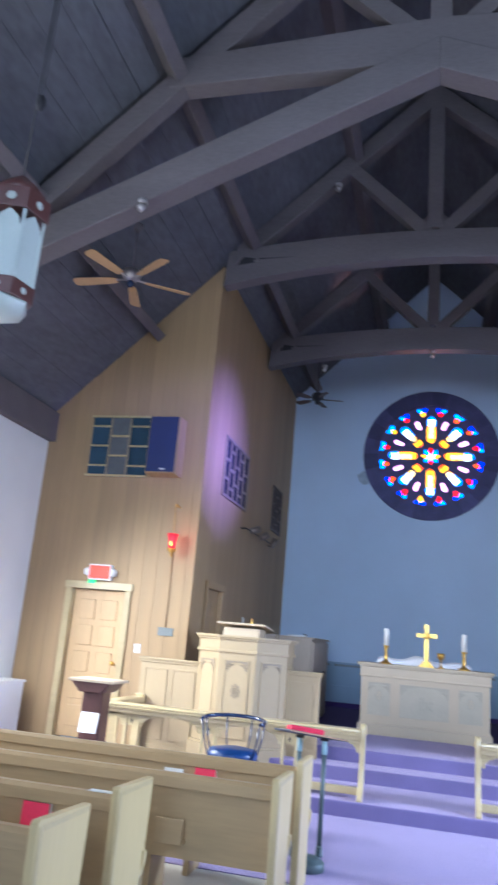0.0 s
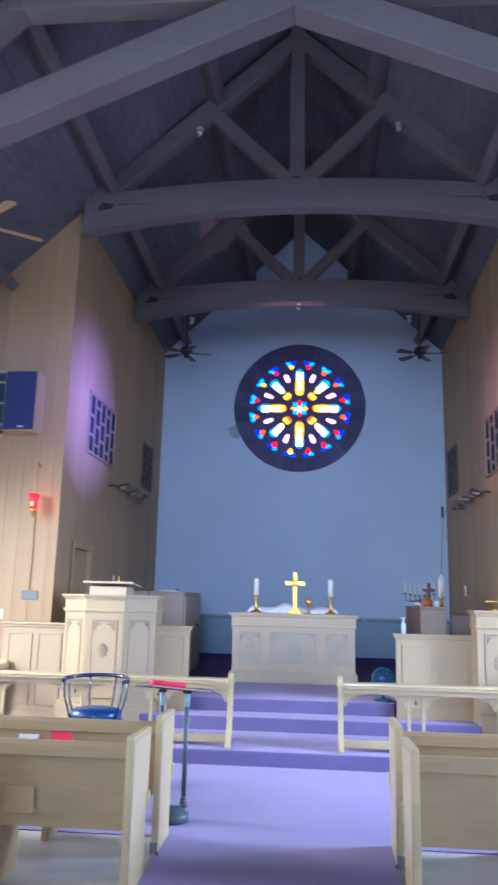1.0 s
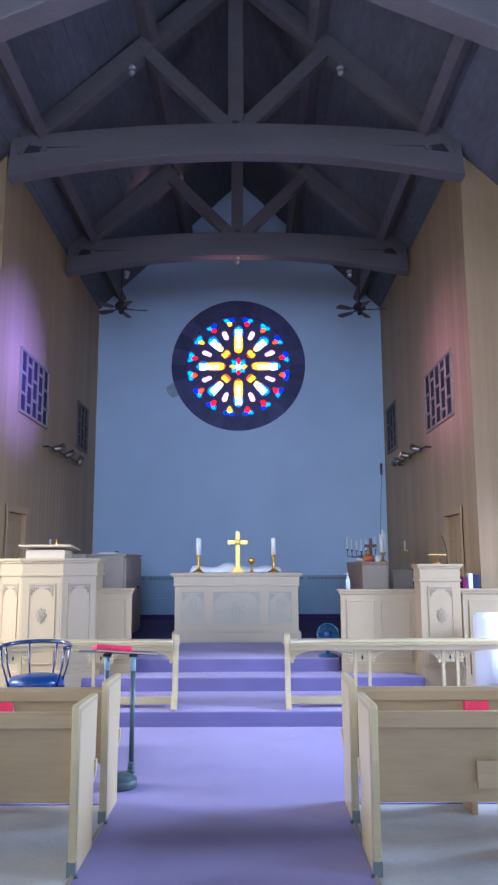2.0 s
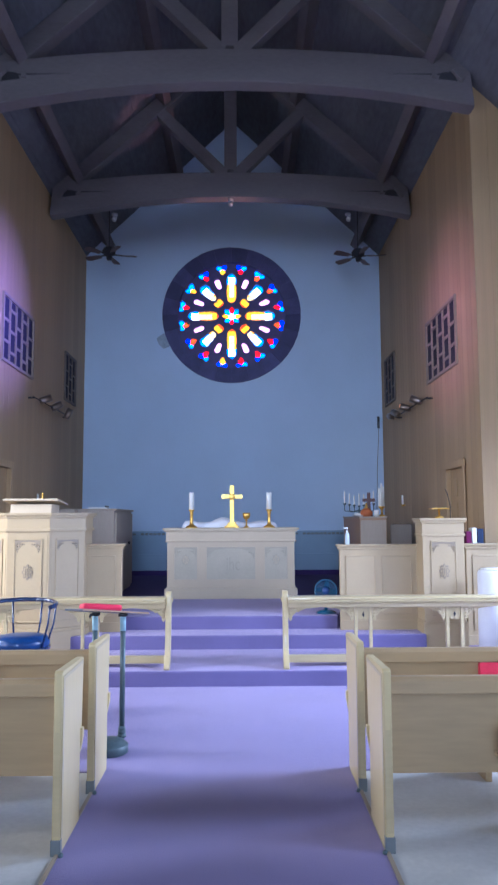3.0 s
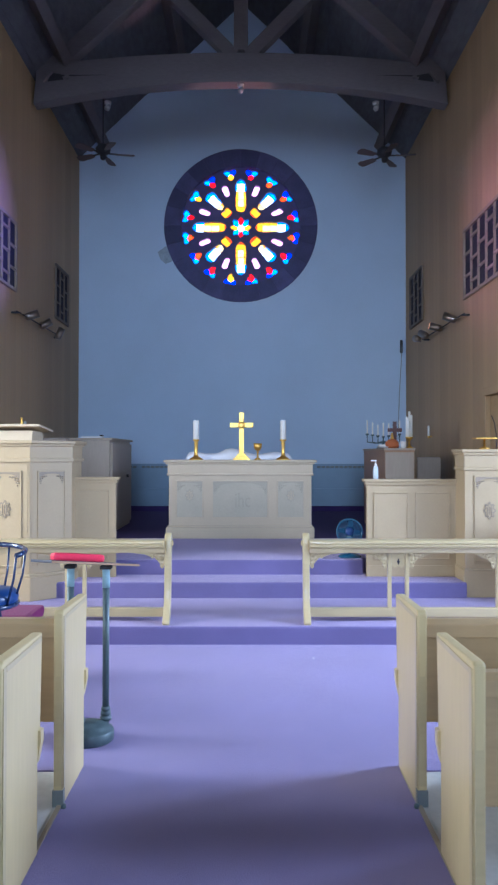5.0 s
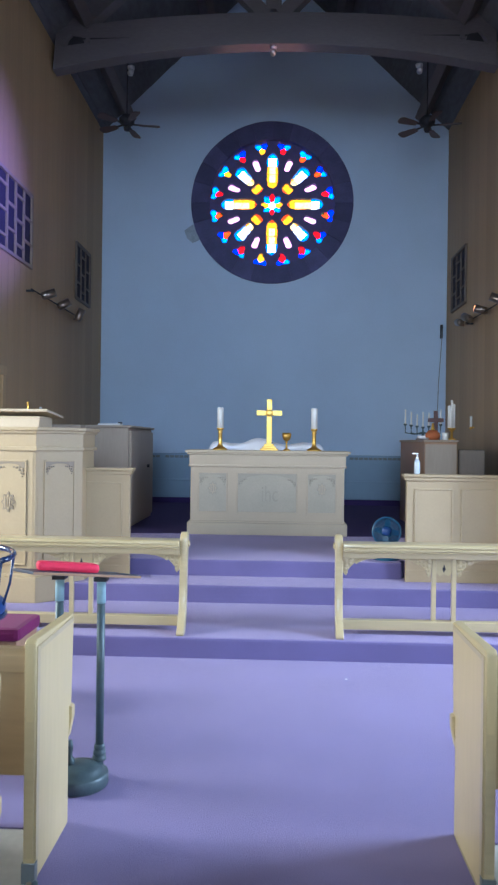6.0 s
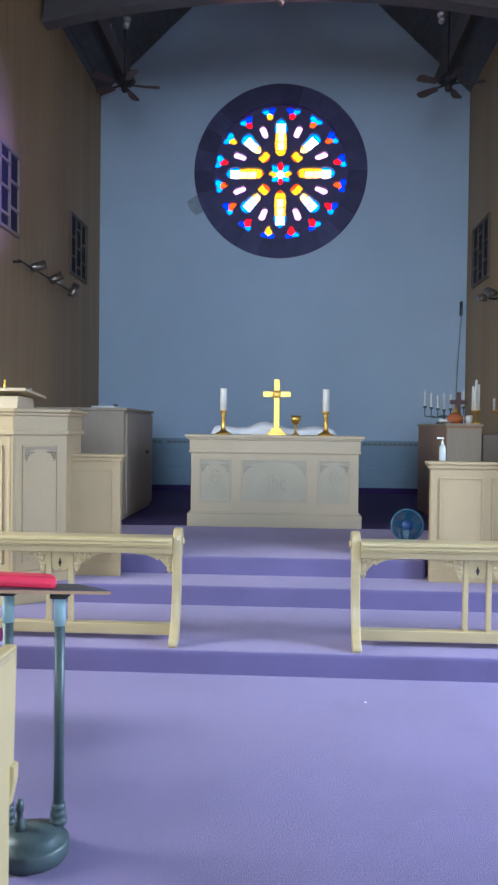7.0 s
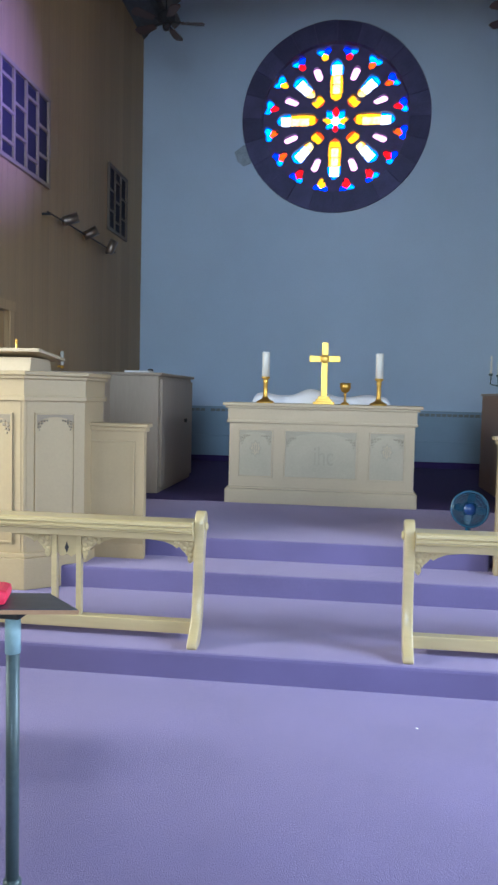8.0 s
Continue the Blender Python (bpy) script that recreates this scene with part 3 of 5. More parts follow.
# low heater casing along the rear wall
heater = thing("wall_heater", XC, YR, Z3, "blue painted metal heater casing along the wall foot", "heater")
part("casing", box(WL - XC + 0.02, WR - XC - 0.02, -0.10, -0.003, 0.10, 0.89, 0.012), M["heater"], heater)
part("ledge", box(WL - XC + 0.02, WR - XC - 0.02, -0.125, -0.10, 0.40, 0.43, 0.006), M["heater"], heater)
# strip in the darkened carpet colour, for the shade at the heater's foot
part("plinth", box(WL - XC + 0.02, WR - XC - 0.02, -0.06, -0.003, 0.0, 0.10), M["carpet_shaded"], heater, "set-back strip under the casing, shade in its colour")
vents = thing("heater_vent", XC, YR - 0.10, Z3 + 0.83, "row of dark vent slots in the heater casing", "vent")
for i in range(72):
    if i % 13 == 12:
        continue
    x = WL - XC + 0.12 + i * 0.084
    part("slot", box(x, x + 0.070, -0.004, 0.004, -0.022, 0.022), M["grey_plate"], vents)


# ---- brick-pattern grilles ----
def grille(name, x, y, z, w, h, turn, label, cols=5, wood=None, group="wall grilles"):
    """A framed lattice with staggered cross bars; w along its own x, facing its own -y."""
    g = thing(name, x, y, z, label, "grille", group, turn)
    bar = 0.011 if wood else 0.016
    wood = wood or M["carve"]
    # dark sheet laid on the boards for the shade behind the lattice
    part("backing", box(0, w, -0.006, 0.0, 0, h), M["grille_back"], g)
    for a, b, c, d in ((-0.03, w + 0.03, -0.03, 0.012), (-0.03, w + 0.03, h - 0.012, h + 0.03)):
        part("frame", box(a, b, -0.035, 0, c, d, 0.004), wood, g)
    for a, b in ((-0.03, 0.012), (w - 0.012, w + 0.03)):
        part("frame", box(a, b, -0.034, 0, 0.012, h - 0.012, 0.004), wood, g)
    cw = w / cols
    for i in range(1, cols):
        part("upright", box(i * cw - bar, i * cw + bar, -0.03, -0.006, 0.012, h - 0.012), wood, g)
    for i in range(cols):
        step_z = h / 3
        zz = step_z * (0.5 if i % 2 else 0.9)
        while zz < h - 0.05:
            part("cross_bar", box(i * cw + bar, (i + 1) * cw - bar, -0.028, -0.006, zz - bar, zz + bar), wood, g)
            zz += step_z
    return g


grille("wall_grille", WL + 0.001, 10.92, 3.77, 1.44, 0.90, 90, "lattice grille with a frame on boarded chancel wall")
grille("wall_grille", WL + 0.001, 14.50, 3.80, 0.82, 0.85, 90, "dark lattice grille on boarded chancel wall", 3, M["grille_bar"])
grille("wall_grille", WR - 0.001, 12.36, 3.67, 1.56, 0.90, -90, "lattice grille with a frame on boarded chancel wall")
grille("wall_grille", WR - 0.001, 15.77, 3.83, 0.92, 0.88, -90, "dark lattice grille on boarded chancel wall", 3, M["grille_bar"])
ng = thing("organ_grille", -5.085, YF - 0.002, 3.76, "blue lattice organ grille on the nave end wall", "grille")
for k in range(3):
    part("backing", box(k * 0.307, k * 0.307 + 0.306, -0.006, 0, 0, 0.93), M["grille_grey"] if k == 1 else M["grille_teal"], ng)
for z0 in (0, 0.90):
    part("frame", box(-0.02, 0.94, -0.05, 0, z0, z0 + 0.026, 0.004), M["pew_end"], ng)
for i in range(4):
    x = -0.02 + i * 0.31
    if i in (1, 2):
        part("upright", box(x - 0.0, x + 0.024, -0.03, -0.006, 0.03, 0.90), M["cream_dark"], ng)
for i in range(3):
    for k in range(3):
        z = 0.15 + 0.30 * k + (0.0 if i % 2 == 0 else 0.15)
        if z < 0.88:
            part("cross_bar", box(0.01 + i * 0.31, 0.30 + i * 0.31, -0.045, -0.006, z, z + 0.024, 0.003), M["pew_end"], ng)

sp = thing("wall_speaker", -4.06, YF, 3.77, "boxy wooden loudspeaker with a dark blue cloth front", "loudspeaker")
part("cabinet", box(0, 0.45, -0.30, 0, 0, 0.845, 0.008), M["plank"], sp)
part("cloth_front", box(0.015, 0.435, -0.312, -0.30, 0.02, 0.825, 0.003), M["speaker"], sp)
part("badge", box(0.22, 0.30, -0.316, -0.312, 0.045, 0.07), M["paper"], sp)


# ---- doors ----
def panel_door(name, w, h, x, y, z, turn, label, material, frame_mat, reveal):
    d = tagged(new(name), label, "door", kind="structure")
    d.matrix_basis = pose(x, y, z, 0, 0, turn)
    part("slab", box(0.01, w - 0.01, reveal, reveal + 0.04, 0.005, h - 0.005, 0.004), material, d)
    for a, b in ((0.12, w / 2 - 0.05), (w / 2 + 0.05, w - 0.12)):
        pitch = (h - 0.20) / 5
        for k in range(5):
            part("panel", box(a, b, reveal - 0.012, reveal + 0.002, 0.14 + k * pitch, 0.06 + (k + 1) * pitch, 0.010), material, d)
    for a, b in ((-0.09, 0.0), (w, w + 0.09)):
        part("casing", box(a, b, -0.035, -0.014, 0, h + 0.09, 0.006), frame_mat, d)
        part("jamb", box(*((-0.02, 0.008) if a < 0 else (w - 0.008, w + 0.02)), -0.014, reveal - 0.002, 0, h - 0.006), frame_mat, d)
    part("head", box(-0.11, w + 0.11, -0.042, -0.014, h, h + 0.10, 0.006), frame_mat, d)
    k = part("knob", moved(lathe([(0, 0), (0.012, 0), (0.012, 0.03), (0.028, 0.04), (0.028, 0.06), (0, 0.07)], 12), pose(w - 0.08, reveal, 1.0, 90)), M["brass"], d)
    return d


panel_door("door_1", DOOR[1] - DOOR[0], DOOR[3] - Z1, DOOR[0], YF, Z1, 0, "closed honey-coloured panelled door in the boarded wall", M["door"], M["rail"], 0.06)
dw = SIDE_DOORS["west"]
panel_door("door_2", dw[1] - dw[0], dw[3] - dw[2], WL, dw[0], dw[2], 90, "closed brown side door in the boarded chancel wall", M["plank"], M["plank"], 0.03)
de = SIDE_DOORS["east"]
panel_door("door_3", de[1] - de[0], de[3] - de[2], WR, de[1], de[2], -90, "closed brown side door in the boarded chancel wall", M["plank"], M["plank"], 0.03)

ex = thing("exit_sign", -4.64, YF, 2.255, "lit red exit sign above the door", "exit sign")
part("case", box(-0.17, 0.17, -0.07, 0, 0, 0.22, 0.008), M["paper"], ex)
part("face", box(-0.15, 0.15, -0.076, -0.07, 0.02, 0.20), M["exit_red"], ex, "glowing red face")
for sx in (-1, 1):
    part("lamp_head", moved(lathe([(0, 0), (0.05, 0.0), (0.06, 0.03), (0.045, 0.07), (0, 0.08)], 14), pose(sx * 0.165, -0.045, 0.11, 0, 90 * sx, 0)), M["paper"], ex, "white emergency lamp head")
part("pilot_light", box(-0.16, -0.06, -0.07, -0.01, -0.05, -0.004, 0.004), M["exit_green"], ex, "small green light")

# sanctuary lamp on its bracket
sl = thing("sanctuary_lamp", -3.575, YF, 2.72, "red glass sanctuary lamp on a brass wall bracket", "lamp")
part("bracket", tube([(0, 0, 0.62), (0, -0.16, 0.64), (0.0, -0.17, 0.60)], 0.010, 6), M["brass"], sl)
part("chain", tube([(0, -0.17, 0.60), (0, -0.17, 0.22)], 0.004, 6), M["brass"], sl)
part("glass", lathe([(0.045, 0.02), (0.05, 0.08), (0.055, 0.14), (0.075, 0.22), (0.07, 0.22), (0.05, 0.14), (0.04, 0.03)], 18, (0, -0.17, 0)), M["lamp_red"], sl)
part("flame", lathe([(0, 0.05), (0.018, 0.07), (0.012, 0.10), (0, 0.13)], 10, (0, -0.17 - 0.05, 0)), M["flame"], sl)
part("cup", lathe([(0, -0.10), (0.012, -0.09), (0.02, -0.04), (0.06, 0.0), (0.06, 0.02), (0, 0.02)], 16, (0, -0.17, 0)), M["brass"], sl)
rl = bpy.data.lights.new("lamp_light", "POINT")
rl.energy, rl.color, rl.shadow_soft_size = 1.6, (1.0, 0.06, 0.05), 0.05
rlo = new("lamp_light", rl)
rlo.location = (-3.46, YF - 0.26, 2.86)
single("wall_plate", box(-0.11, 0.11, -0.02, 0, -0.055, 0.055, 0.004), M["grey_plate"], -3.59, YF, 1.63, "blue-grey metal plate on the boarded wall", "wall plate")
single("conduit", tube([(0, -0.012, 0), (0, -0.012, 1.0)], 0.008, 6), M["plank"], -3.60, YF, 1.69, "thin painted pipe up the boarded wall", "pipe")
single("wall_switch", box(-0.045, 0.045, -0.015, 0, -0.06, 0.06, 0.004), M["paper"], -3.97, YF, 1.38, "small white switch plate on the boarded wall", "switch")
for x, y, turn in ((WL, 12.73, 90), (WR, 14.28, -90)):
    s_ = thing("wall_candle", x, y, 1.82, "small white candle light on the boarded chancel wall", "wall light", "wall candles", turn)
    part("holder", lathe([(0, -0.04), (0.02, -0.03), (0.025, 0), (0, 0)], 10, (0, -0.05, 0)), M["brass"], s_)
    part("candle", lathe([(0, 0), (0.018, 0), (0.018, 0.16), (0, 0.17)], 10, (0, -0.05, 0)), M["wax"], s_)
    part("arm", box(-0.01, 0.01, -0.05, 0, -0.02, 0.0), M["brass"], s_)


# ---- spot lights on bars ----
def spot_bar(x, y0, z, s, tilts, label):
    t = thing("spotlight_bar", x, y0, z, label, "spotlights", "spotlight bars")
    part("bar", tube([(s * 0.10, -0.1, 0), (s * 0.10, 2.3, 0.02)], 0.009, 8), M["black"], t)
    for y in (0.0, 2.2):
        part("bracket", box(min(0, s * 0.10), max(0, s * 0.10), y - 0.012, y + 0.012, -0.012, 0.012), M["black"], t)
    for i, (y, ang, yaw) in enumerate(tilts):
        can = lathe([(0, 0), (0.042, 0), (0.054, 0.03), (0.058, 0.19), (0.052, 0.19), (0.045, 0.05), (0, 0.05)], 16, (0, 0, -0.12))
        head = part("lamp_head", moved(can, pose(s * 0.17, y, 0.05, ang, yaw, 0)), M["can"], t)
        if s < 0 and i == 1:
            part("lens", moved(lathe([(0, 0), (0.052, 0), (0.050, 0.008), (0, 0.012)], 16, (0, 0, 0.06)), pose(s * 0.17, y, 0.05, ang, yaw, 0)), M["spot_lens"], head, "glowing orange lens")
        part("yoke", tube([(s * 0.10, y, 0.0), (s * 0.13, y, 0.03), (s * 0.17, y, 0.05)], 0.012, 6), M["black"], head)
    return t


spot_bar(WL, 12.25, 3.44, 1, [(0.45, -20, 68), (1.15, -12, 60), (1.95, 0, 25)], "steel bar with three spotlights on the chancel wall")
spot_bar(WR, 12.20, 3.40, -1, [(0.45, -15, -66), (1.25, -6, -74), (1.95, -60, -40), (2.4, -80, -25)], "steel bar with four spotlights on the chancel wall")


# ---- ceiling fans, lantern, small roof lights ----
def fan(x, y, z, r, rod, blade_mat, body_mat, label, turn, n=5):
    f = thing("ceiling_fan", x, y, z, label, "ceiling fan", "ceiling fans", turn)
    pale = blade_mat is M["blade"]
    part("rod", tube([(0, 0, 0.10), (0, 0, rod)], 0.010, 8), M["beam"] if pale else body_mat, f)
    part("canopy", lathe([(0, rod), (0.03, rod - 0.10), (0.07, rod - 0.02), (0.07, rod)], 16), M["beam"] if pale else body_mat, f)
    part("motor", lathe([(0, -0.06), (0.06, -0.055), (0.115, -0.01), (0.125, 0.05), (0.09, 0.10), (0.03, 0.13), (0, 0.13)], 20), body_mat, f)
    part("hub", lathe([(0, -0.14), (0.035, -0.13), (0.05, -0.09), (0.045, -0.06), (0, -0.06)], 16), M["navy_metal"] if pale else body_mat, f)
    for i in range(n):
        m = pose(0, 0, 0, 0, 0, i * 360 / n)
        arm = part("blade_arm", moved(box(0.09, 0.24, -0.018, 0.018, -0.035, -0.022, 0.003), m), M["chrome"] if pale else body_mat, f)
        pts = [(0.19, -0.045), (0.30, -0.06), (r - 0.06, -0.075), (r - 0.01, -0.055), (r, 0), (r - 0.01, 0.055), (r - 0.06, 0.075), (0.30, 0.06), (0.19, 0.045)]
        part("blade", moved(prism(pts, "z", -0.004, 0.004), m @ Matrix.Translation((0, 0, -0.035)) @ pose(0, 0, 0, 12, 0, 0)), blade_mat, f)
    return f


fan(-3.82, 7.90, 5.88, 0.78, roof_z(-3.82) - 5.88, M["blade"], M["chrome"], "ceiling fan with five light oak blades on a rod", 36)
fan(-2.49, 14.5, 6.54, 0.52, roof_z(-2.49) - 6.54, M["dark_blade"], M["black"], "dark ceiling fan hanging on a rod in the chancel", 10)
fan(2.18, 14.5, 6.50, 0.52, roof_z(2.18) - 6.50, M["dark_blade"], M["black"], "dark ceiling fan hanging on a rod in the chancel", 62)


def lantern(x, y, z):
    t = thing("pendant_lantern", x, y, z, "six-sided white glass lantern with dark red wooden bands", "lantern")
    R, H = 0.20, 0.76
    hexa = lambda r: [(r * math.cos(math.pi / 3 * i + 0.35), r * math.sin(math.pi / 3 * i + 0.35)) for i in range(6)]
    part("bottom_bowl", lathe([(0, -0.10), (R * 0.75, -0.09), (R * 0.95, -0.02), (R * 0.95, 0.0), (0, 0)], 6), M["glasswhite"], t, "white glass bottom")
    part("lower_band", prism(hexa(R * 1.04), "z", 0.0, 0.12, 0.006), M["dark_wood"], t, "dark red lower band")
    part("upper_band", prism(hexa(R * 1.10), "z", H - 0.15, H, 0.006), M["dark_wood"], t, "dark red upper band")
    for i in range(6):
        a = math.pi / 3 * (i + 0.5) + 0.35
        m = pose(0, 0, 0, 0, 0, math.degrees(a))
        part("glass_panel", moved(prism([(-0.085, 0.12), (0.085, 0.12), (0.085, 0.48), (0.06, 0.56), (0, 0.61), (-0.06, 0.56), (-0.085, 0.48)], "y", -0.005, 0.005), pose(0, 0, 0, 0, 0, math.degrees(a) - 90) @ Matrix.Translation((0, R * 0.80, 0))), M["glasswhite"], t)
        part("corner_post", moved(box(R * 0.93, R * 0.99, -0.012, 0.012, 0.12, H - 0.15), pose(0, 0, 0, 0, 0, math.degrees(math.pi / 3 * i + 0.35))), M["glasswhite"], t)
        part("quatrefoil", moved(lathe([(0, 0), (0.032, 0), (0.028, 0.006), (0, 0.008)], 8), pose(0, 0, 0, 0, 0, math.degrees(a)) @ Matrix.Translation((R * 0.955, 0, H - 0.075)) @ pose(0, 0, 0, 0, 90, 0)), M["glasswhite"], t, "pale pierced ornament")
        part("quatrefoil", moved(lathe([(0, 0), (0.025, 0), (0.022, 0.006), (0, 0.008)], 8), pose(0, 0, 0, 0, 0, math.degrees(a)) @ Matrix.Translation((R * 0.90, 0, 0.06)) @ pose(0, 0, 0, 0, 90, 0)), M["glasswhite"], t, "pale pierced ornament")
    part("cap", lathe([(R, H), (0.12, H + 0.10), (0.03, H + 0.18), (0, H + 0.18)], 6), M["dark_wood"], t)
    part("chain", tube([(0, 0, H + 0.17), (0, 0, roof_z(x) - z)], 0.008, 6), M["black"], t)
    return t


lantern(-2.84, 4.0, 3.61)
cd = thing("ceiling_pull", -2.74, 3.9, 5.0, "thin black cord with a dark weight hanging from the ceiling", "ceiling pull")
part("weight", lathe([(0, 0), (0.02, 0.01), (0.035, 0.05), (0.03, 0.10), (0.01, 0.13), (0, 0.13)], 12), M["black"], cd)
part("line", tube([(0, 0, 0.12), (0, 0, roof_z(-2.74) - 5.0)], 0.006, 6), M["black"], cd)


def flood(x, y, z, label):
    t = thing("flood_light", x, y, z, label, "flood light", "flood lights")
    part("base", lathe([(0, 0), (0.05, 0), (0.05, 0.03), (0, 0.03)], 12, (0, 0, -0.03)), M["chrome"], t)
    part("lamp_head", moved(lathe([(0, 0), (0.022, 0), (0.036, 0.04), (0.04, 0.09), (0, 0.09)], 12), pose(0.02, 0, -0.05, 150, 20, 0)), M["chrome"], t)


flood(-3.00, 6.24, 5.84, "small white flood light under the arch brace")
flood(-1.55, 9.70, 8.26, "small white flood light on the roof truss")
flood(1.27, 9.70, 8.24, "small white flood light on the roof truss")
flood(-0.19, 13.12, 6.98, "small white lamp under the tie beam")
flood(-2.15, 13.12, 6.72, "small white lamp under the tie beam")
flood(1.80, 13.12, 6.72, "small white lamp under the tie beam")
single("hanging_rope", tube([(0.075, 0, 1.5), (0.06, -0.01, 1.2), (0.02, -0.02, 0.6), (0.0, -0.03, 0.0), (-0.01, -0.02, -0.3)], 0.006, 6), M["grey_plate"], 2.74, YR - 0.05, 2.06, "dark rope hanging down the rear wall", "rope")
single("rope_hook", box(-0.022, 0.022, -0.05, 0, -0.12, 0.12, 0.006), M["black"], 2.81, YR, 3.55, "dark hook block on the rear wall", "hook")


# ---- panelled woodwork ----
def bosses(spots, r, depth):
    """Small rounded carved bosses on a face that looks to -y; spots: (x, z, size)."""
    bm = bmesh.new()
    for x, z, k in spots:
        d = lathe([(r * k, 0), (r * k * 0.86, depth * 0.55), (r * k * 0.5, depth * 0.9), (0, depth)], 7)
        moved(d, pose(x, 0, z, 90))
        join(bm, d)
    return bm


def leaf_spots(cx, cz, s, k=1.0):
    """A carved leaf as bosses that spread from a corner at (cx, cz) towards the side s and hang down into a point."""
    raw = ((0.014, -0.012, 1.1), (0.040, -0.010, 0.95), (0.063, -0.014, 0.8), (0.084, -0.012, 0.6), (0.018, -0.038, 1.0), (0.042, -0.033, 0.85), (0.014, -0.062, 0.8), (0.030, -0.058, 0.6), (0.022, -0.083, 0.55))
    return [(cx + s * k * dx, cz + k * dz, k * q) for dx, dz, q in raw]


def recessed_panel(parent, x0, x1, z0, z1, yface, arched, material, panel_mat, carve=True, emblem="", proud=0.018):
    """Mouldings round one panel of a front that lies at yface and looks to -y: sill, sides, head, and carved corners of an arch."""
    y0, y1 = yface - proud, yface + 0.002
    # carvings are darker than their wood, with relief shade in the colour
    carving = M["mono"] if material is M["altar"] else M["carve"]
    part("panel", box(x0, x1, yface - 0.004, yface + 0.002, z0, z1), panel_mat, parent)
    m = 0.014
    for a, b, c, d in ((x0, x0 + m, z0, z1), (x1 - m, x1, z0, z1), (x0 + m, x1 - m, z0, z0 + m), (x0 + m, x1 - m, z1 - m, z1)):
        part("moulding", box(a, b, y0 + 0.006, y1, c, d, 0.003), material, parent)
    if arched:
        w, h = x1 - x0, z1 - z0
        drop = min(0.11, w * 0.24)
        pts = [(x1 - m, z1 - m), (x1 - m, z1 - drop)] + arch(x0 + m, x1 - m, z1 - drop, z1 - 0.03)[::-1][1:-1] + [(x0 + m, z1 - drop), (x0 + m, z1 - m)]
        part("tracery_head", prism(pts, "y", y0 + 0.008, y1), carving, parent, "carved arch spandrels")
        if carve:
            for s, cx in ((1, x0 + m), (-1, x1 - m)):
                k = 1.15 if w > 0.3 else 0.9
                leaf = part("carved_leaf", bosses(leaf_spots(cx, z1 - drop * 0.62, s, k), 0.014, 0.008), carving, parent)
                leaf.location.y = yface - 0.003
    if emblem:
        cx, cz = (x0 + x1) / 2, z0 + (z1 - z0) * 0.60
        r = 0.070
        ring = lambda k, wide: [(cx + wide * r * (0.86 + 0.14 * math.cos(8 * q * math.pi / 24)) * math.sin(q * math.pi / 24) * 0.88, cz + wide * k * r * (0.86 + 0.14 * math.cos(8 * q * math.pi / 24)) * math.cos(q * math.pi / 24)) for q in range(48)]
        plate = part("emblem", prism(ring(1.25, 1.0), "y", yface - 0.012, yface), carving, parent, "carved lobed emblem")
        part("field", prism(ring(1.25, 0.74), "y", yface - 0.016, yface - 0.012), material, plate)
        for off in (-0.020, 0.0, 0.020):
            part("carved_bar", box(cx + off - 0.005, cx + off + 0.005, yface - 0.021, yface - 0.016, cz - 0.040, cz + 0.040, 0.002), carving, plate)


def cap(parent, x0, x1, y0, y1, z, material, over=0.035, h=0.06):
    part("cornice", box(x0 - over * 0.5, x1 + over * 0.5, y0 - over * 0.5, y1 + over * 0.5, z - h, z - h * 0.45, 0.008), material, parent)
    part("cap", box(x0 - over, x1 + over, y0 - over, y1 + over, z - h * 0.45, z, 0.008), material, parent)


def panelled_desk(name, x0, x1, y, depth, z0, z1, panels, label, split=()):
    t = thing(name, (x0 + x1) / 2, y, z0, label, "choir desk", "choir desks")
    w, h = (x1 - x0) / 2, z1 - z0
    part("body", box(-w, w, 0, depth, 0, h - 0.055, 0.006), M["cream"], t)
    cap(t, -w, w, 0, depth, h, M["cream"])
    pw = (2 * w - 0.07) / panels
    for i in range(panels):
        a = -w + 0.07 + i * pw
        recessed_panel(t, a, a + pw - 0.07, 0.17, h - 0.13, 0, False, M["cream"], M["cream"])
    part("skirting", box(-w - 0.008, w + 0.008, -0.012, 0.0, 0, 0.11, 0.004), M["cream"], t)
    return t


panelled_desk("choir_desk", -1.895, -1.405, 9.65, 0.07, Z2, 1.298, 1, "cream painted panelled desk front beside the pulpit")
panelled_desk("choir_desk", 1.115, 2.02, 9.69, 0.07, Z2, 1.276, 2, "cream painted panelled desk front beside the lectern")
panelled_desk("choir_desk", -3.72, -2.90, 9.52, 0.07, Z1, 1.30, 2, "cream painted panelled front between pulpit and side wall")
panelled_desk("choir_desk", 2.53, 3.90, 9.50, 0.07, Z1, 1.285, 2, "cream painted panelled front between lectern and side wall")


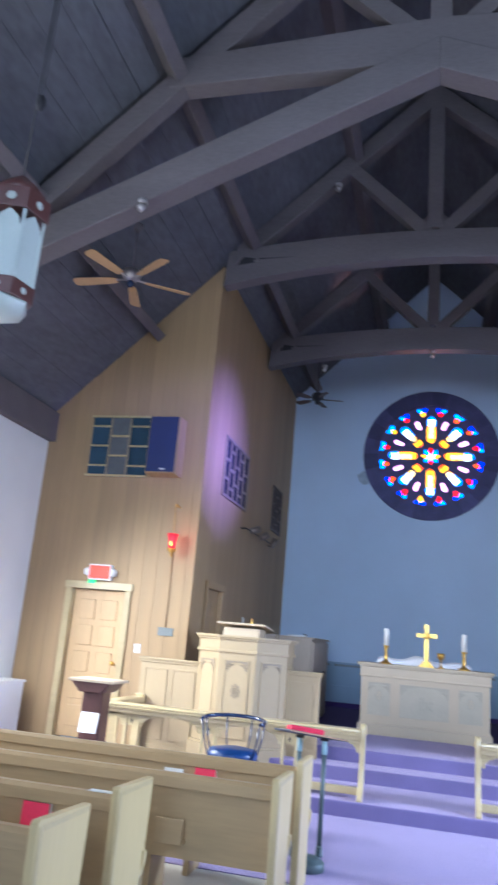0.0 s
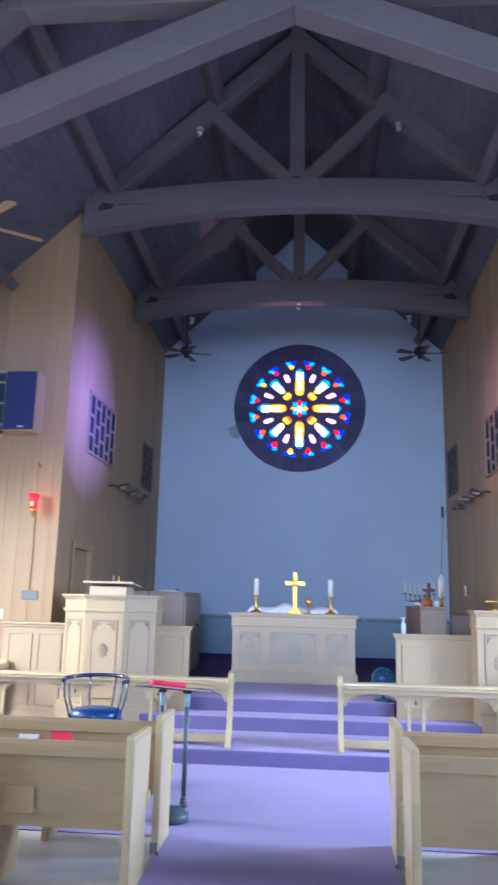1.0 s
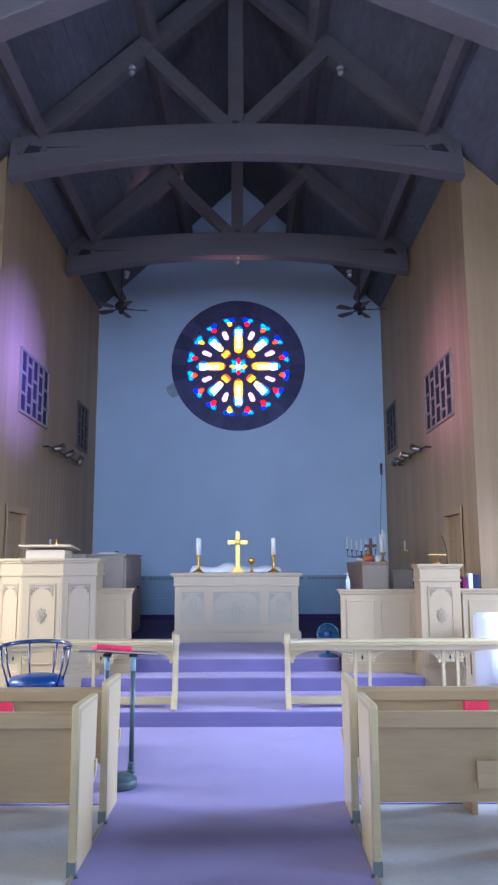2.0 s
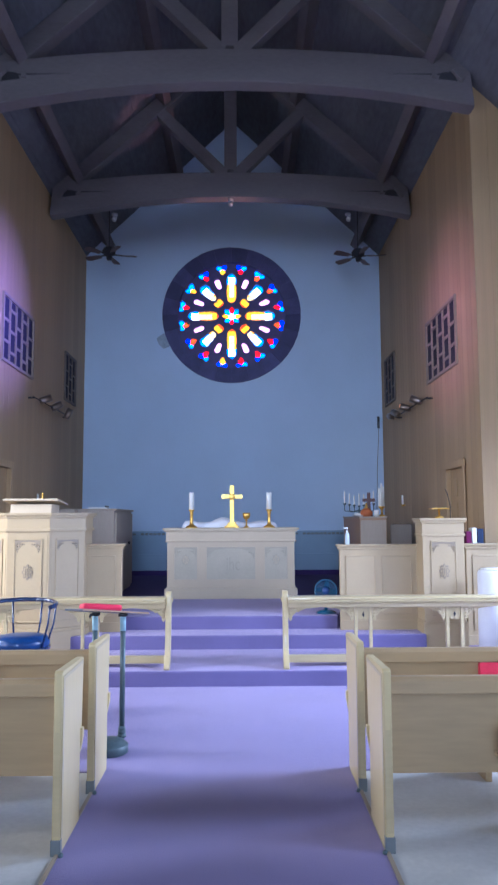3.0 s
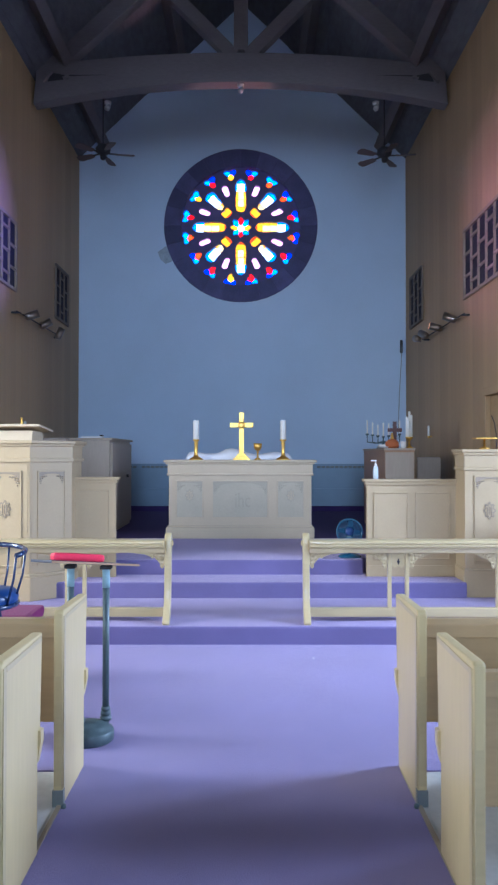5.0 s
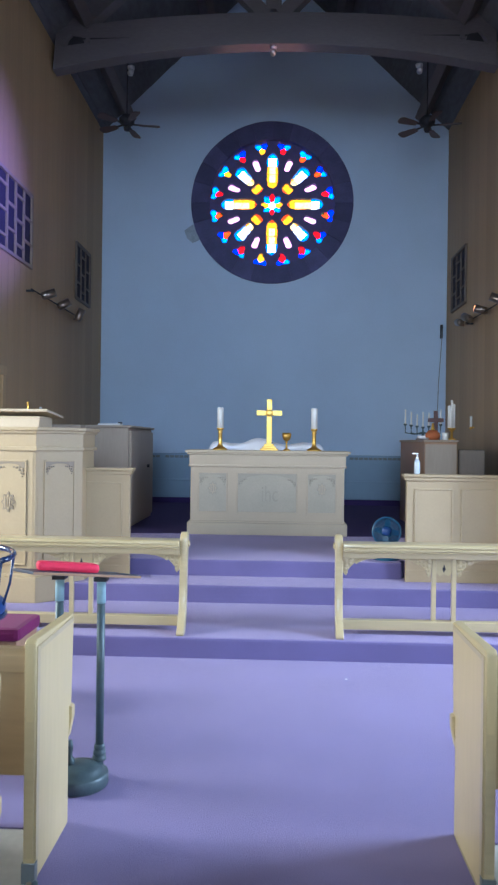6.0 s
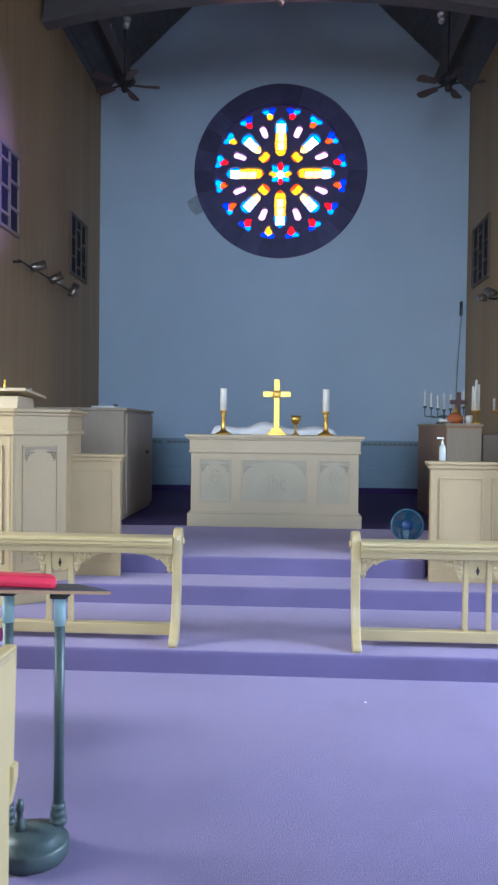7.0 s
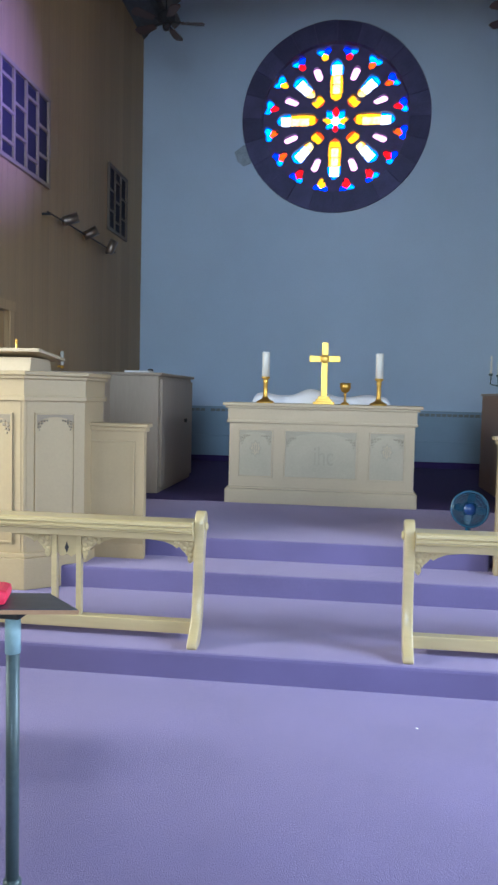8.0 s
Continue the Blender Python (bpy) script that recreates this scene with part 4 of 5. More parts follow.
def pulpit():
    t = thing("pulpit", -2.38, 9.62, Z1, "cream painted pulpit with angled sides and carved panels", "pulpit")
    face = [(-0.57, 0.30), (-0.57, -0.10), (-0.21, -0.42), (0.25, -0.42), (0.575, -0.12), (0.575, 0.30)]
    grow = lambda k: [(x + math.copysign(k, x) * (0.6 if abs(x) < 0.3 else 1), y - (k if y < 0 else -k)) for x, y in face]
    part("plinth", prism(grow(0.035), "z", 0, 0.22, 0.006), M["cream"], t)
    part("plinth_moulding", prism(grow(0.022), "z", 0.22, 0.25, 0.006), M["cream"], t)
    part("body", prism(face, "z", 0.22, 1.34, 0.004), M["cream"], t)
    part("frieze_moulding", prism(grow(0.022), "z", 1.30, 1.335, 0.006), M["cream"], t)
    part("frieze", prism(grow(0.006), "z", 1.335, 1.45), M["cream"], t)
    part("cornice", prism(grow(0.025), "z", 1.45, 1.475, 0.006), M["cream"], t)
    part("top", prism(grow(0.045), "z", 1.475, 1.505, 0.006), M["cream"], t)
    for i in range(1, 4):
        (ax, ay), (bx, by) = face[i], face[i + 1]
        l = math.hypot(bx - ax, by - ay)
        side = part("side", box(0.02, l - 0.02, -0.004, 0.003, 0.26, 1.30), M["cream"], t)
        side.matrix_basis = pose(ax, ay, 0, 0, 0, math.degrees(math.atan2(by - ay, bx - ax)))
        recessed_panel(side, 0.075, l - 0.075, 0.32, 1.22, -0.004, True, M["cream"], M["cream"], True, "yes" if i == 2 else "")
    (ax, ay), (bx, by) = face[0], face[1]
    side = part("side", box(0.02, 0.38, -0.004, 0.003, 0.26, 1.30), M["cream"], t)
    side.matrix_basis = pose(ax, ay, 0, 0, 0, -90)
    # sloping reading desk
    desk = part("book_rest", prism([(-0.20, 0.0), (0.20, 0.0), (0.16, 0.10), (-0.18, 0.10)], "x", -0.26, 0.20, 0.006), M["altar"], t, "grey-white sloping book rest")
    desk.location = (0.02, -0.05, 1.505)
    part("rest_top", prism([(-0.26, 0.135), (0.24, 0.09), (0.24, 0.115), (-0.26, 0.16)], "x", -0.33, 0.29, 0.006), M["altar"], desk)
    part("finial", lathe([(0, 0), (0.014, 0), (0.009, 0.015), (0.009, 0.06), (0.012, 0.065), (0.006, 0.075), (0, 0.075)], 10, (0.10, -0.20, 0.15)), M["brass"], desk, "short brass peg")
    return t


pulpit()


def lectern():
    x0, x1, y0, y1 = -0.235, 0.235, -0.24, 0.09
    t = thing("lectern", 2.245, 9.62, Z1, "cream painted lectern with a carved front panel", "lectern")

    def tier(name, over, z0, z1, bev=0.006):
        part(name, box(x0 - over, x1 + over, y0 - over, y1 + over, z0, z1, bev), M["cream"], t)
    tier("plinth", 0.016, 0, 0.26, 0.008)
    tier("plinth_moulding", 0.010, 0.26, 0.28)
    tier("body", 0.0, 0.28, 1.26)
    tier("frieze_moulding", 0.014, 1.22, 1.25)
    tier("frieze", 0.003, 1.25, 1.37)
    tier("cornice", 0.018, 1.37, 1.395)
    tier("top", 0.032, 1.395, 1.425)
    recessed_panel(t, -0.145, 0.145, 0.33, 1.17, -0.24, True, M["cream"], M["cream"], True, "yes")
    br = part("book_stand", lathe([(0.05, 0), (0.05, 0.012), (0.012, 0.025), (0.010, 0.10), (0, 0.10)], 12, (0.0, -0.10, 1.425)), M["brass"], t, "brass book stand")
    part("shelf", box(-0.10, 0.10, -0.17, -0.03, 1.525, 1.540, 0.003), M["brass"], br)
    part("microphone_neck", tube([(0.17, 0.06, 1.42), (0.17, 0.05, 1.57), (0.13, 0.0, 1.70), (0.09, -0.04, 1.76)], 0.005, 6), M["black"], t, "thin bent microphone neck")
    return t


lectern()


# ---- altar and what stands on it ----
def altar():
    t = thing("altar", -0.18, 11.70, Z3, "grey-cream wooden altar with three carved arched panels", "altar")
    part("plinth", box(-0.945, 0.945, -0.02, 0.72, 0, 0.145, 0.01), M["altar"], t)
    part("plinth_moulding", box(-0.925, 0.925, 0.0, 0.70, 0.145, 0.165, 0.006), M["altar"], t)
    part("body", box(-0.91, 0.91, 0.015, 0.68, 0.16, 0.93, 0.006), M["altar"], t)
    part("frieze_moulding", box(-0.935, 0.935, -0.01, 0.71, 0.80, 0.83, 0.008), M["altar"], t)
    part("frieze", box(-0.925, 0.925, 0.0, 0.70, 0.83, 0.945), M["altar"], t)
    part("cornice", box(-0.95, 0.95, -0.025, 0.72, 0.945, 0.968, 0.008), M["altar"], t)
    part("mensa", box(-0.975, 0.975, -0.045, 0.74, 0.968, 1.0, 0.008), M["altar"], t, "altar top slab")
    for a, b, e in ((-0.82, -0.47, "yes"), (-0.36, 0.36, ""), (0.47, 0.82, "yes")):
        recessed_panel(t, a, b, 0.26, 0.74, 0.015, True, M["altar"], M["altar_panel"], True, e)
    cu = bpy.data.curves.new("monogram", "FONT")
    cu.body, cu.size, cu.extrude, cu.align_x = "ihc", 0.27, 0.006, "CENTER"
    ob = bpy.data.objects.new("monogram", cu)
    scene.collection.objects.link(ob)
    me = bpy.data.meshes.new_from_object(ob.evaluated_get(bpy.context.evaluated_depsgraph_get()))
    bpy.data.objects.remove(ob)
    bpy.data.curves.remove(cu)
    me.materials.append(M["mono"])
    mono = new("monogram", me)
    mono.matrix_basis = pose(0.03, 0.006, 0.40, 90) @ Matrix.Diagonal((0.66, 1, 1, 1))
    mono.parent = t
    return t


altar()
AZ = Z3 + 1.0


def candlestick(x, y):
    t = thing("altar_candle", x, y, AZ, "white pillar candle on a brass candlestick", "candle", "altar candles")
    part("candlestick", lathe([(0, 0), (0.088, 0), (0.088, 0.012), (0.06, 0.03), (0.035, 0.045), (0.028, 0.06), (0.022, 0.075), (0.022, 0.20), (0.030, 0.215), (0.020, 0.23), (0.040, 0.25), (0.043, 0.265), (0, 0.265)], 20), M["brass"], t)
    part("candle", lathe([(0, 0.265), (0.038, 0.265), (0.038, 0.505), (0.034, 0.512), (0.012, 0.505), (0, 0.505)], 20), M["wax"], t)
    part("wick", tube([(0, 0, 0.50), (0.002, 0, 0.52)], 0.002, 5), M["black"], t)
    return t


candlestick(-0.755, 11.87)
candlestick(0.375, 11.87)
cr = thing("altar_cross", -0.165, 11.86, AZ, "polished brass altar cross on a stepped base", "cross")
for r, a, b in ((0.105, 0, 0.025), (0.08, 0.025, 0.05), (0.058, 0.05, 0.08)):
    part("base_step", box(-r, r, -r * 0.7, r * 0.7, a, b, 0.004), M["brass"], cr)
part("upright", box(-0.031, 0.031, -0.013, 0.013, 0.08, 0.615, 0.005), M["brass"], cr)
part("arm", box(-0.152, 0.152, -0.0145, 0.0145, 0.42, 0.482, 0.005), M["brass"], cr)
part("boss", lathe([(0, 0), (0.045, 0), (0.04, 0.008), (0.02, 0.012), (0, 0.014)], 12, (0, 0, 0)), M["brass"], cr).matrix_basis = pose(0, -0.014, 0.45, 90)
ch = thing("chalice", 0.045, 11.84, AZ, "small dark gilt chalice on the altar", "chalice")
part("foot", lathe([(0, 0), (0.045, 0), (0.04, 0.012), (0.012, 0.03), (0.009, 0.09), (0.018, 0.10), (0.009, 0.115), (0, 0.115)], 16), M["brass"], ch)
part("bowl", lathe([(0.009, 0.115), (0.035, 0.13), (0.052, 0.165), (0.055, 0.215), (0.050, 0.215), (0.045, 0.165), (0, 0.135)], 18), M["brass"], ch)


def altar_cloth():
    """A white cover heaped along the back of the altar, with soft folds."""
    bm = bmesh.new()
    nx, ny = 60, 10
    grid = []
    for i in range(nx + 1):
        row = []
        u = i / nx
        x = -0.73 + 1.42 * u
        edge = min(1.0, min(u, 1 - u) / 0.035)
        hill = 0.085 + 0.05 * math.exp(-((u - 0.42) / 0.13) ** 2) + 0.015 * math.sin(u * 17) + 0.012 * noise.noise((u * 9, 0, 0))
        for j in range(ny + 1):
            v = j / ny
            a = math.pi * v
            row.append(bm.verts.new((x, 0.17 - 0.15 * math.cos(a) + 0.012 * noise.noise((u * 14, v * 3, 2)), 0.003 + math.sqrt(edge) * hill * math.sin(a) ** 0.6)))
        grid.append(row)
    for i in range(nx):
        for j in range(ny):
            bm.faces.new((grid[i][j], grid[i + 1][j], grid[i + 1][j + 1], grid[i][j + 1])).smooth = True
    bmesh.ops.recalc_face_normals(bm, faces=bm.faces[:])
    return single("altar_cloth", bm, M["cloth"], -0.18, 11.98, AZ, "crumpled white linen cloth along the altar top", "cloth")


altar_cloth()


# ---- communion rails ----
def smooth_loop(pts, k):
    """A closed outline rounded by a curve through its points, k steps between each two."""
    out, n = [], len(pts)
    for i in range(n):
        p0, p1, p2, p3 = (Vector(pts[(i + j) % n]) for j in (-1, 0, 1, 2))
        for q in range(k):
            u = q / k
            v = 0.5 * (2 * p1 + (p2 - p0) * u + (2 * p0 - 5 * p1 + 4 * p2 - p3) * u * u + (3 * p1 - p0 - 3 * p2 + p3) * u ** 3)
            out.append((v.x, v.y))
    return out


def rounded_prism(pts, a0, a1, r):
    """An outline (y, z) drawn out along x, with its rim rounded over by r."""
    bm, n = bmesh.new(), len(pts)
    cen = []
    for i in range(n):
        d = Vector(pts[(i + 1) % n]) - Vector(pts[i - 1])
        nrm = Vector((d.y, -d.x)).normalized()
        cen.append(nrm)
    area = sum(pts[i][0] * pts[(i + 1) % n][1] - pts[(i + 1) % n][0] * pts[i][1] for i in range(n))
    sign = 1 if area > 0 else -1
    rings = []
    for x, inset in ((a0, r), (a0 + r * 0.3, r * 0.3), (a0 + r, 0), (a1 - r, 0), (a1 - r * 0.3, r * 0.3), (a1, r)):
        rings.append([bm.verts.new((x, p[0] - sign * c.x * inset, p[1] - sign * c.y * inset)) for p, c in zip(pts, cen)])
    for a, b in zip(rings, rings[1:]):
        for i in range(n):
            j = (i + 1) % n
            bm.faces.new((a[i], b[i], b[j], a[j])).smooth = True
    bm.faces.new(rings[0]), bm.faces.new(rings[-1])
    bmesh.ops.recalc_face_normals(bm, faces=bm.faces[:])
    return bm


def rail(x_end, s, length, label):
    """A kneeling rail that starts with a curved post at x_end and runs to the side s."""
    t = thing("communion_rail", x_end, 8.40, Z1, label, "altar rail", "communion rails")
    prof = [(-0.19, 0.0), (-0.10, 0.0), (-0.055, 0.05), (-0.012, 0.13), (0.012, 0.24), (0.028, 0.38), (0.042, 0.52), (0.068, 0.60), (0.085, 0.65), (0.075, 0.70), (0.035, 0.722), (-0.012, 0.708), (-0.035, 0.66),
            (-0.040, 0.56), (-0.045, 0.42), (-0.056, 0.28), (-0.085, 0.16), (-0.145, 0.075), (-0.188, 0.04)]

    curve = smooth_loop(prof, 4)

    def post(x):
        part("end_post", rounded_prism(curve, min(x, x + s * 0.055), max(x, x + s * 0.055), 0.007), M["rail"], t)
        peg = part("peg", lathe([(0.026, 0), (0.024, 0.008), (0.012, 0.013), (0, 0.014)], 12), M["rail"], t)
        peg.matrix_basis = pose(x if x == 0 else x + s * 0.055, 0.03, 0.635, 0, -90 * s if x == 0 else 90 * s, 0)
    post(0)
    post(s * (length - 0.055))
    a, b = sorted((s * 0.055, s * (length - 0.055)))
    top = [(-0.072, 0.60), (0.075, 0.60), (0.085, 0.62), (0.085, 0.655), (0.07, 0.668), (-0.07, 0.668), (-0.088, 0.660), (-0.090, 0.645), (-0.080, 0.641), (-0.080, 0.636), (-0.086, 0.632), (-0.086, 0.620), (-0.074, 0.615), (-0.074, 0.609), (-0.078, 0.605)]
    part("top_rail", prism(top, "x", a, b), M["rail"], t)
    part("under_rail", prism([(-0.06, 0.565), (0.05, 0.565), (0.06, 0.60), (-0.066, 0.60)], "x", a, b), M["rail"], t)
    part("bottom_rail", box(a, b, -0.042, 0.030, 0.035, 0.105, 0.006), M["rail"], t)
    x, first = 0.0, True
    pair = 0.72
    while pair < length - 0.2:
        for off in (0.0, 0.145):
            xx = s * (pair + off)
            part("baluster", box(xx - 0.0155, xx + 0.0155, -0.026, 0.014, 0.10, 0.575, 0.004), M["rail"], t)
        cx = s * (pair + 0.0725)
        # panel between the pair, the shade of its piercing a black cross, and the carved brackets that spring to both
        # sides
        pts = [(cx - 0.055, 0.565), (cx - 0.055, 0.455), (cx - 0.03, 0.435), (cx, 0.450), (cx + 0.03, 0.435), (cx + 0.055, 0.455), (cx + 0.055, 0.565)]
        part("carved_panel", prism(pts, "y", -0.016, -0.004), M["rail"], t)
        part("dark_cross", prism([(cx, 0.520), (cx + 0.007, 0.497), (cx + 0.013, 0.487), (cx + 0.007, 0.477), (cx, 0.456), (cx - 0.007, 0.477), (cx - 0.013, 0.487), (cx - 0.007, 0.497)], "y", -0.020, -0.015), M["black"], t)
        pair += 0.90
    spots, q = [(0.055, 1)], 0.72
    while q < length - 0.2:
        spots += [(q - 0.0175, -1), (q + 0.1625, 1)]
        q += 0.90
    spots.append((length - 0.055, -1))
    for base, d in spots:
        X = lambda v: s * (base + d * v)
        pts = [(X(0), 0.567), (X(0.34), 0.567), (X(0.26), 0.557), (X(0.17), 0.547), (X(0.12), 0.528), (X(0.10), 0.512), (X(0.085), 0.522), (X(0.066), 0.500), (X(0.050), 0.486), (X(0.036), 0.476), (X(0.038), 0.450), (X(0.024), 0.428), (X(0.008), 0.440), (X(0), 0.47)]
        part("carved_bracket", prism(pts, "y", -0.022, -0.002), M["rail"], t)
        leaf = part("carved_leaf", bosses(leaf_spots(X(0), 0.556, s * d, 1.3), 0.0125, 0.006), M["rail"], t)
        leaf.location.y = -0.021
    return t


west = rail(-0.715, -1, 2.98, "varnished pale wood communion rail on the carpeted step")
back_run = copy_thing(west, pose(-3.66, 8.44, Z1, 0, 0, -90))
for ob in list(back_run.children):      # the short return keeps only what fits its length
    bpy.data.objects.remove(ob)
back_run["label"] = "short return of the pale wood communion rail"
part("top_rail", prism([(-0.075, 0.60), (0.075, 0.60), (0.085, 0.62), (0.085, 0.655), (0.07, 0.668), (-0.07, 0.668), (-0.088, 0.635)], "x", -0.98, -0.06), M["rail"], back_run)
part("bottom_rail", box(-0.98, -0.06, -0.03, 0.03, 0.02, 0.085, 0.006), M["rail"], back_run)
part("end_post", box(-1.04, -0.98, -0.06, 0.06, 0.0, 0.70, 0.012), M["rail"], back_run)
for bx_ in (-0.35, -0.62):
    part("baluster", box(bx_ - 0.018, bx_ + 0.018, -0.018, 0.018, 0.085, 0.60, 0.004), M["rail"], back_run)
rail(0.375, 1, 2.98, "varnished pale wood communion rail on the carpeted step")


# ---- pews ----
def pew(x_aisle, y, s, length):
    """A pew whose aisle end stands at x_aisle and which runs to the side s; its back is towards -y."""
    label = "pale oak pew with plain cream end panel"
    t = thing("pew", x_aisle, y, 0, label, "pew", "pews beside the aisle")
    th = 0.042
    prof = [(0.0, 0.0), (0.42, 0.0), (0.42, 0.36), (0.445, 0.40), (0.455, 0.46), (0.47, 0.70), (0.478, 0.835), (0.012, 0.850), (-0.008, 0.838), (0.0, 0.40)]
    for x in (0, s * (length - th)):
        e = part("end_panel", prism(prof, "x", min(x, x + s * th), max(x, x + s * th), 0.009), M["pew_end"], t, "cream end panel")
        xa, xb = sorted((x, x - s * 0.004)) if x == 0 else sorted((x + s * th, x + s * (th + 0.004)))
        part("edge_band", box(xa, xb, 0.003, 0.034, 0.08, 0.826, 0.0015), M["rail"], e, "paler wooden edge band")
        part("edge_band", box(xa, xb, 0.036, 0.455, 0.806, 0.826, 0.0015), M["rail"], e, "paler wooden edge band")
        part("foot_plate", box(min(x, x + s * th) - 0.003, max(x, x + s * th) + 0.003, -0.006, 0.028, 0.0, 0.072, 0.002), M["grey_plate"], e, "grey metal foot plate")
        part("floor_bolt", lathe([(0, 0), (0.012, 0), (0.012, 0.02), (0, 0.026)], 8, (x - s * 0.0 + s * th * 0.5 - s * 0.03, -0.02, 0)), M["steel"], e)
    a, b = sorted((s * th, s * (length - th)))
    part("back_panel", prism([(0.105, 0.33), (0.125, 0.33), (0.085, 0.745), (0.065, 0.745)], "x", a, b), M["pew"], t)
    part("top_rail", prism([(0.030, 0.722), (0.118, 0.722), (0.122, 0.76), (0.105, 0.800), (0.045, 0.804), (0.024, 0.785)], "x", a, b, 0.006), M["pew"], t)
    part("seat", prism([(0.11, 0.415), (0.44, 0.440), (0.47, 0.432), (0.47, 0.412), (0.44, 0.405), (0.11, 0.385)], "x", a, b), M["pew"], t)
    part("seat_apron", box(a, b, 0.40, 0.42, 0.33, 0.405), M["pew"], t)
    part("edge_face", box(min(s * 0.004, s * (th - 0.004)), max(s * 0.004, s * (th - 0.004)), -0.003, 0.006, 0.09, 0.82, 0.001), M["rail"], t)
    part("bracket", prism([(s * 0.004, 0.475), (-s * 0.012, 0.470), (-s * 0.012, 0.425), (s * 0.004, 0.345)], "y", 0.418, 0.458, 0.003), M["pew_end"], t)
    for k in range(2):
        x = s * (0.56 + 1.75 * k)
        r = part("book_rack", box(min(x, x + s * 0.17), max(x, x + s * 0.17), 0.012, 0.024, 0.42, 0.56, 0.003), M["pew"], t, "small wooden card and book rack")
        part("rack_floor", box(min(x, x + s * 0.17), max(x, x + s * 0.17), 0.024, 0.11, 0.42, 0.435), M["pew"], r)
    for k in range(3):
        x = s * (0.8 + k * (length - 1.6) / 2)
        part("support", box(x - 0.02, x + 0.02, 0.14, 0.42, 0.0, 0.395, 0.004), M["pew"], t)
    return t


LP, RP = -0.882, 0.658
rows = (5.44, 4.635, 3.83, 3.025)
first_l, first_r = pew(LP, rows[0], -1, 4.05), pew(RP, rows[0], 1, 4.2)
copy_thing(first_l, pose(LP, rows[1], 0))
copy_thing(first_r, pose(RP, rows[1], 0))
for y in rows[2:]:       # the rows further back stand clear of the aisle
    copy_thing(first_l, pose(-1.53, y, 0))


def book(name, x, y, z, w, h, d, material, label, lean=0, turn=0):
    """A closed book standing in a rack: covers, pages."""
    t = thing(name, x, y, z, label, "book", "books on ledges", turn)
    c = part("cover", box(-w / 2, w / 2, -d / 2, -d / 2 + 0.004, 0, h, 0.001), material, t)
    part("cover", box(-w / 2, w / 2, d / 2 - 0.004, d / 2, 0, h, 0.001), material, t)
    part("spine", box(-w / 2, -w / 2 + 0.004, -d / 2 + 0.004, d / 2 - 0.004, 0, h), material, t)
    part("pages", box(-w / 2 + 0.004, w / 2 - 0.004, -d / 2 + 0.004, d / 2 - 0.004, 0.004, h - 0.004), M["paper"], t)
    t.matrix_basis = t.matrix_basis @ pose(0, 0, 0, lean)
    return t


def shelf_strip(x0, x1, y):
    return single("book_shelf", box(0, x1 - x0, 0, 0.09, 0, 0.015, 0.002), M["pew"], x0, y, 0.555, "narrow pale oak book ledge on the pew back", "shelf", "pew ledges")


for x, y in ((-1.60, 5.44), (1.44, 5.44), (-2.02, 3.83)):
    shelf_strip(x - 0.14, x + 0.20, y - 0.012)
    book("hymn_book", x + 0.03, y + 0.045, 0.57, 0.15, 0.148, 0.045, M["red"], "red hymn book standing on the pew ledge", -4)
for x, y in ((-1.81, 5.44),):
    shelf_strip(x - 0.10, x + 0.10, y - 0.012)
    t = thing("leaflet", x, y + 0.05, 0.57, "folded white paper leaflet standing on the pew ledge", "leaflet", "pew leaflets")
    part("sheet", moved(box(-0.07, 0.07, -0.002, 0.002, 0, 0.122), pose(0, 0, 0, -6)), M["paper"], t)
    part("sheet", moved(box(-0.068, 0.068, 0.004, 0.007, 0, 0.117), pose(0, 0, 0, -3)), M["paper"], t)


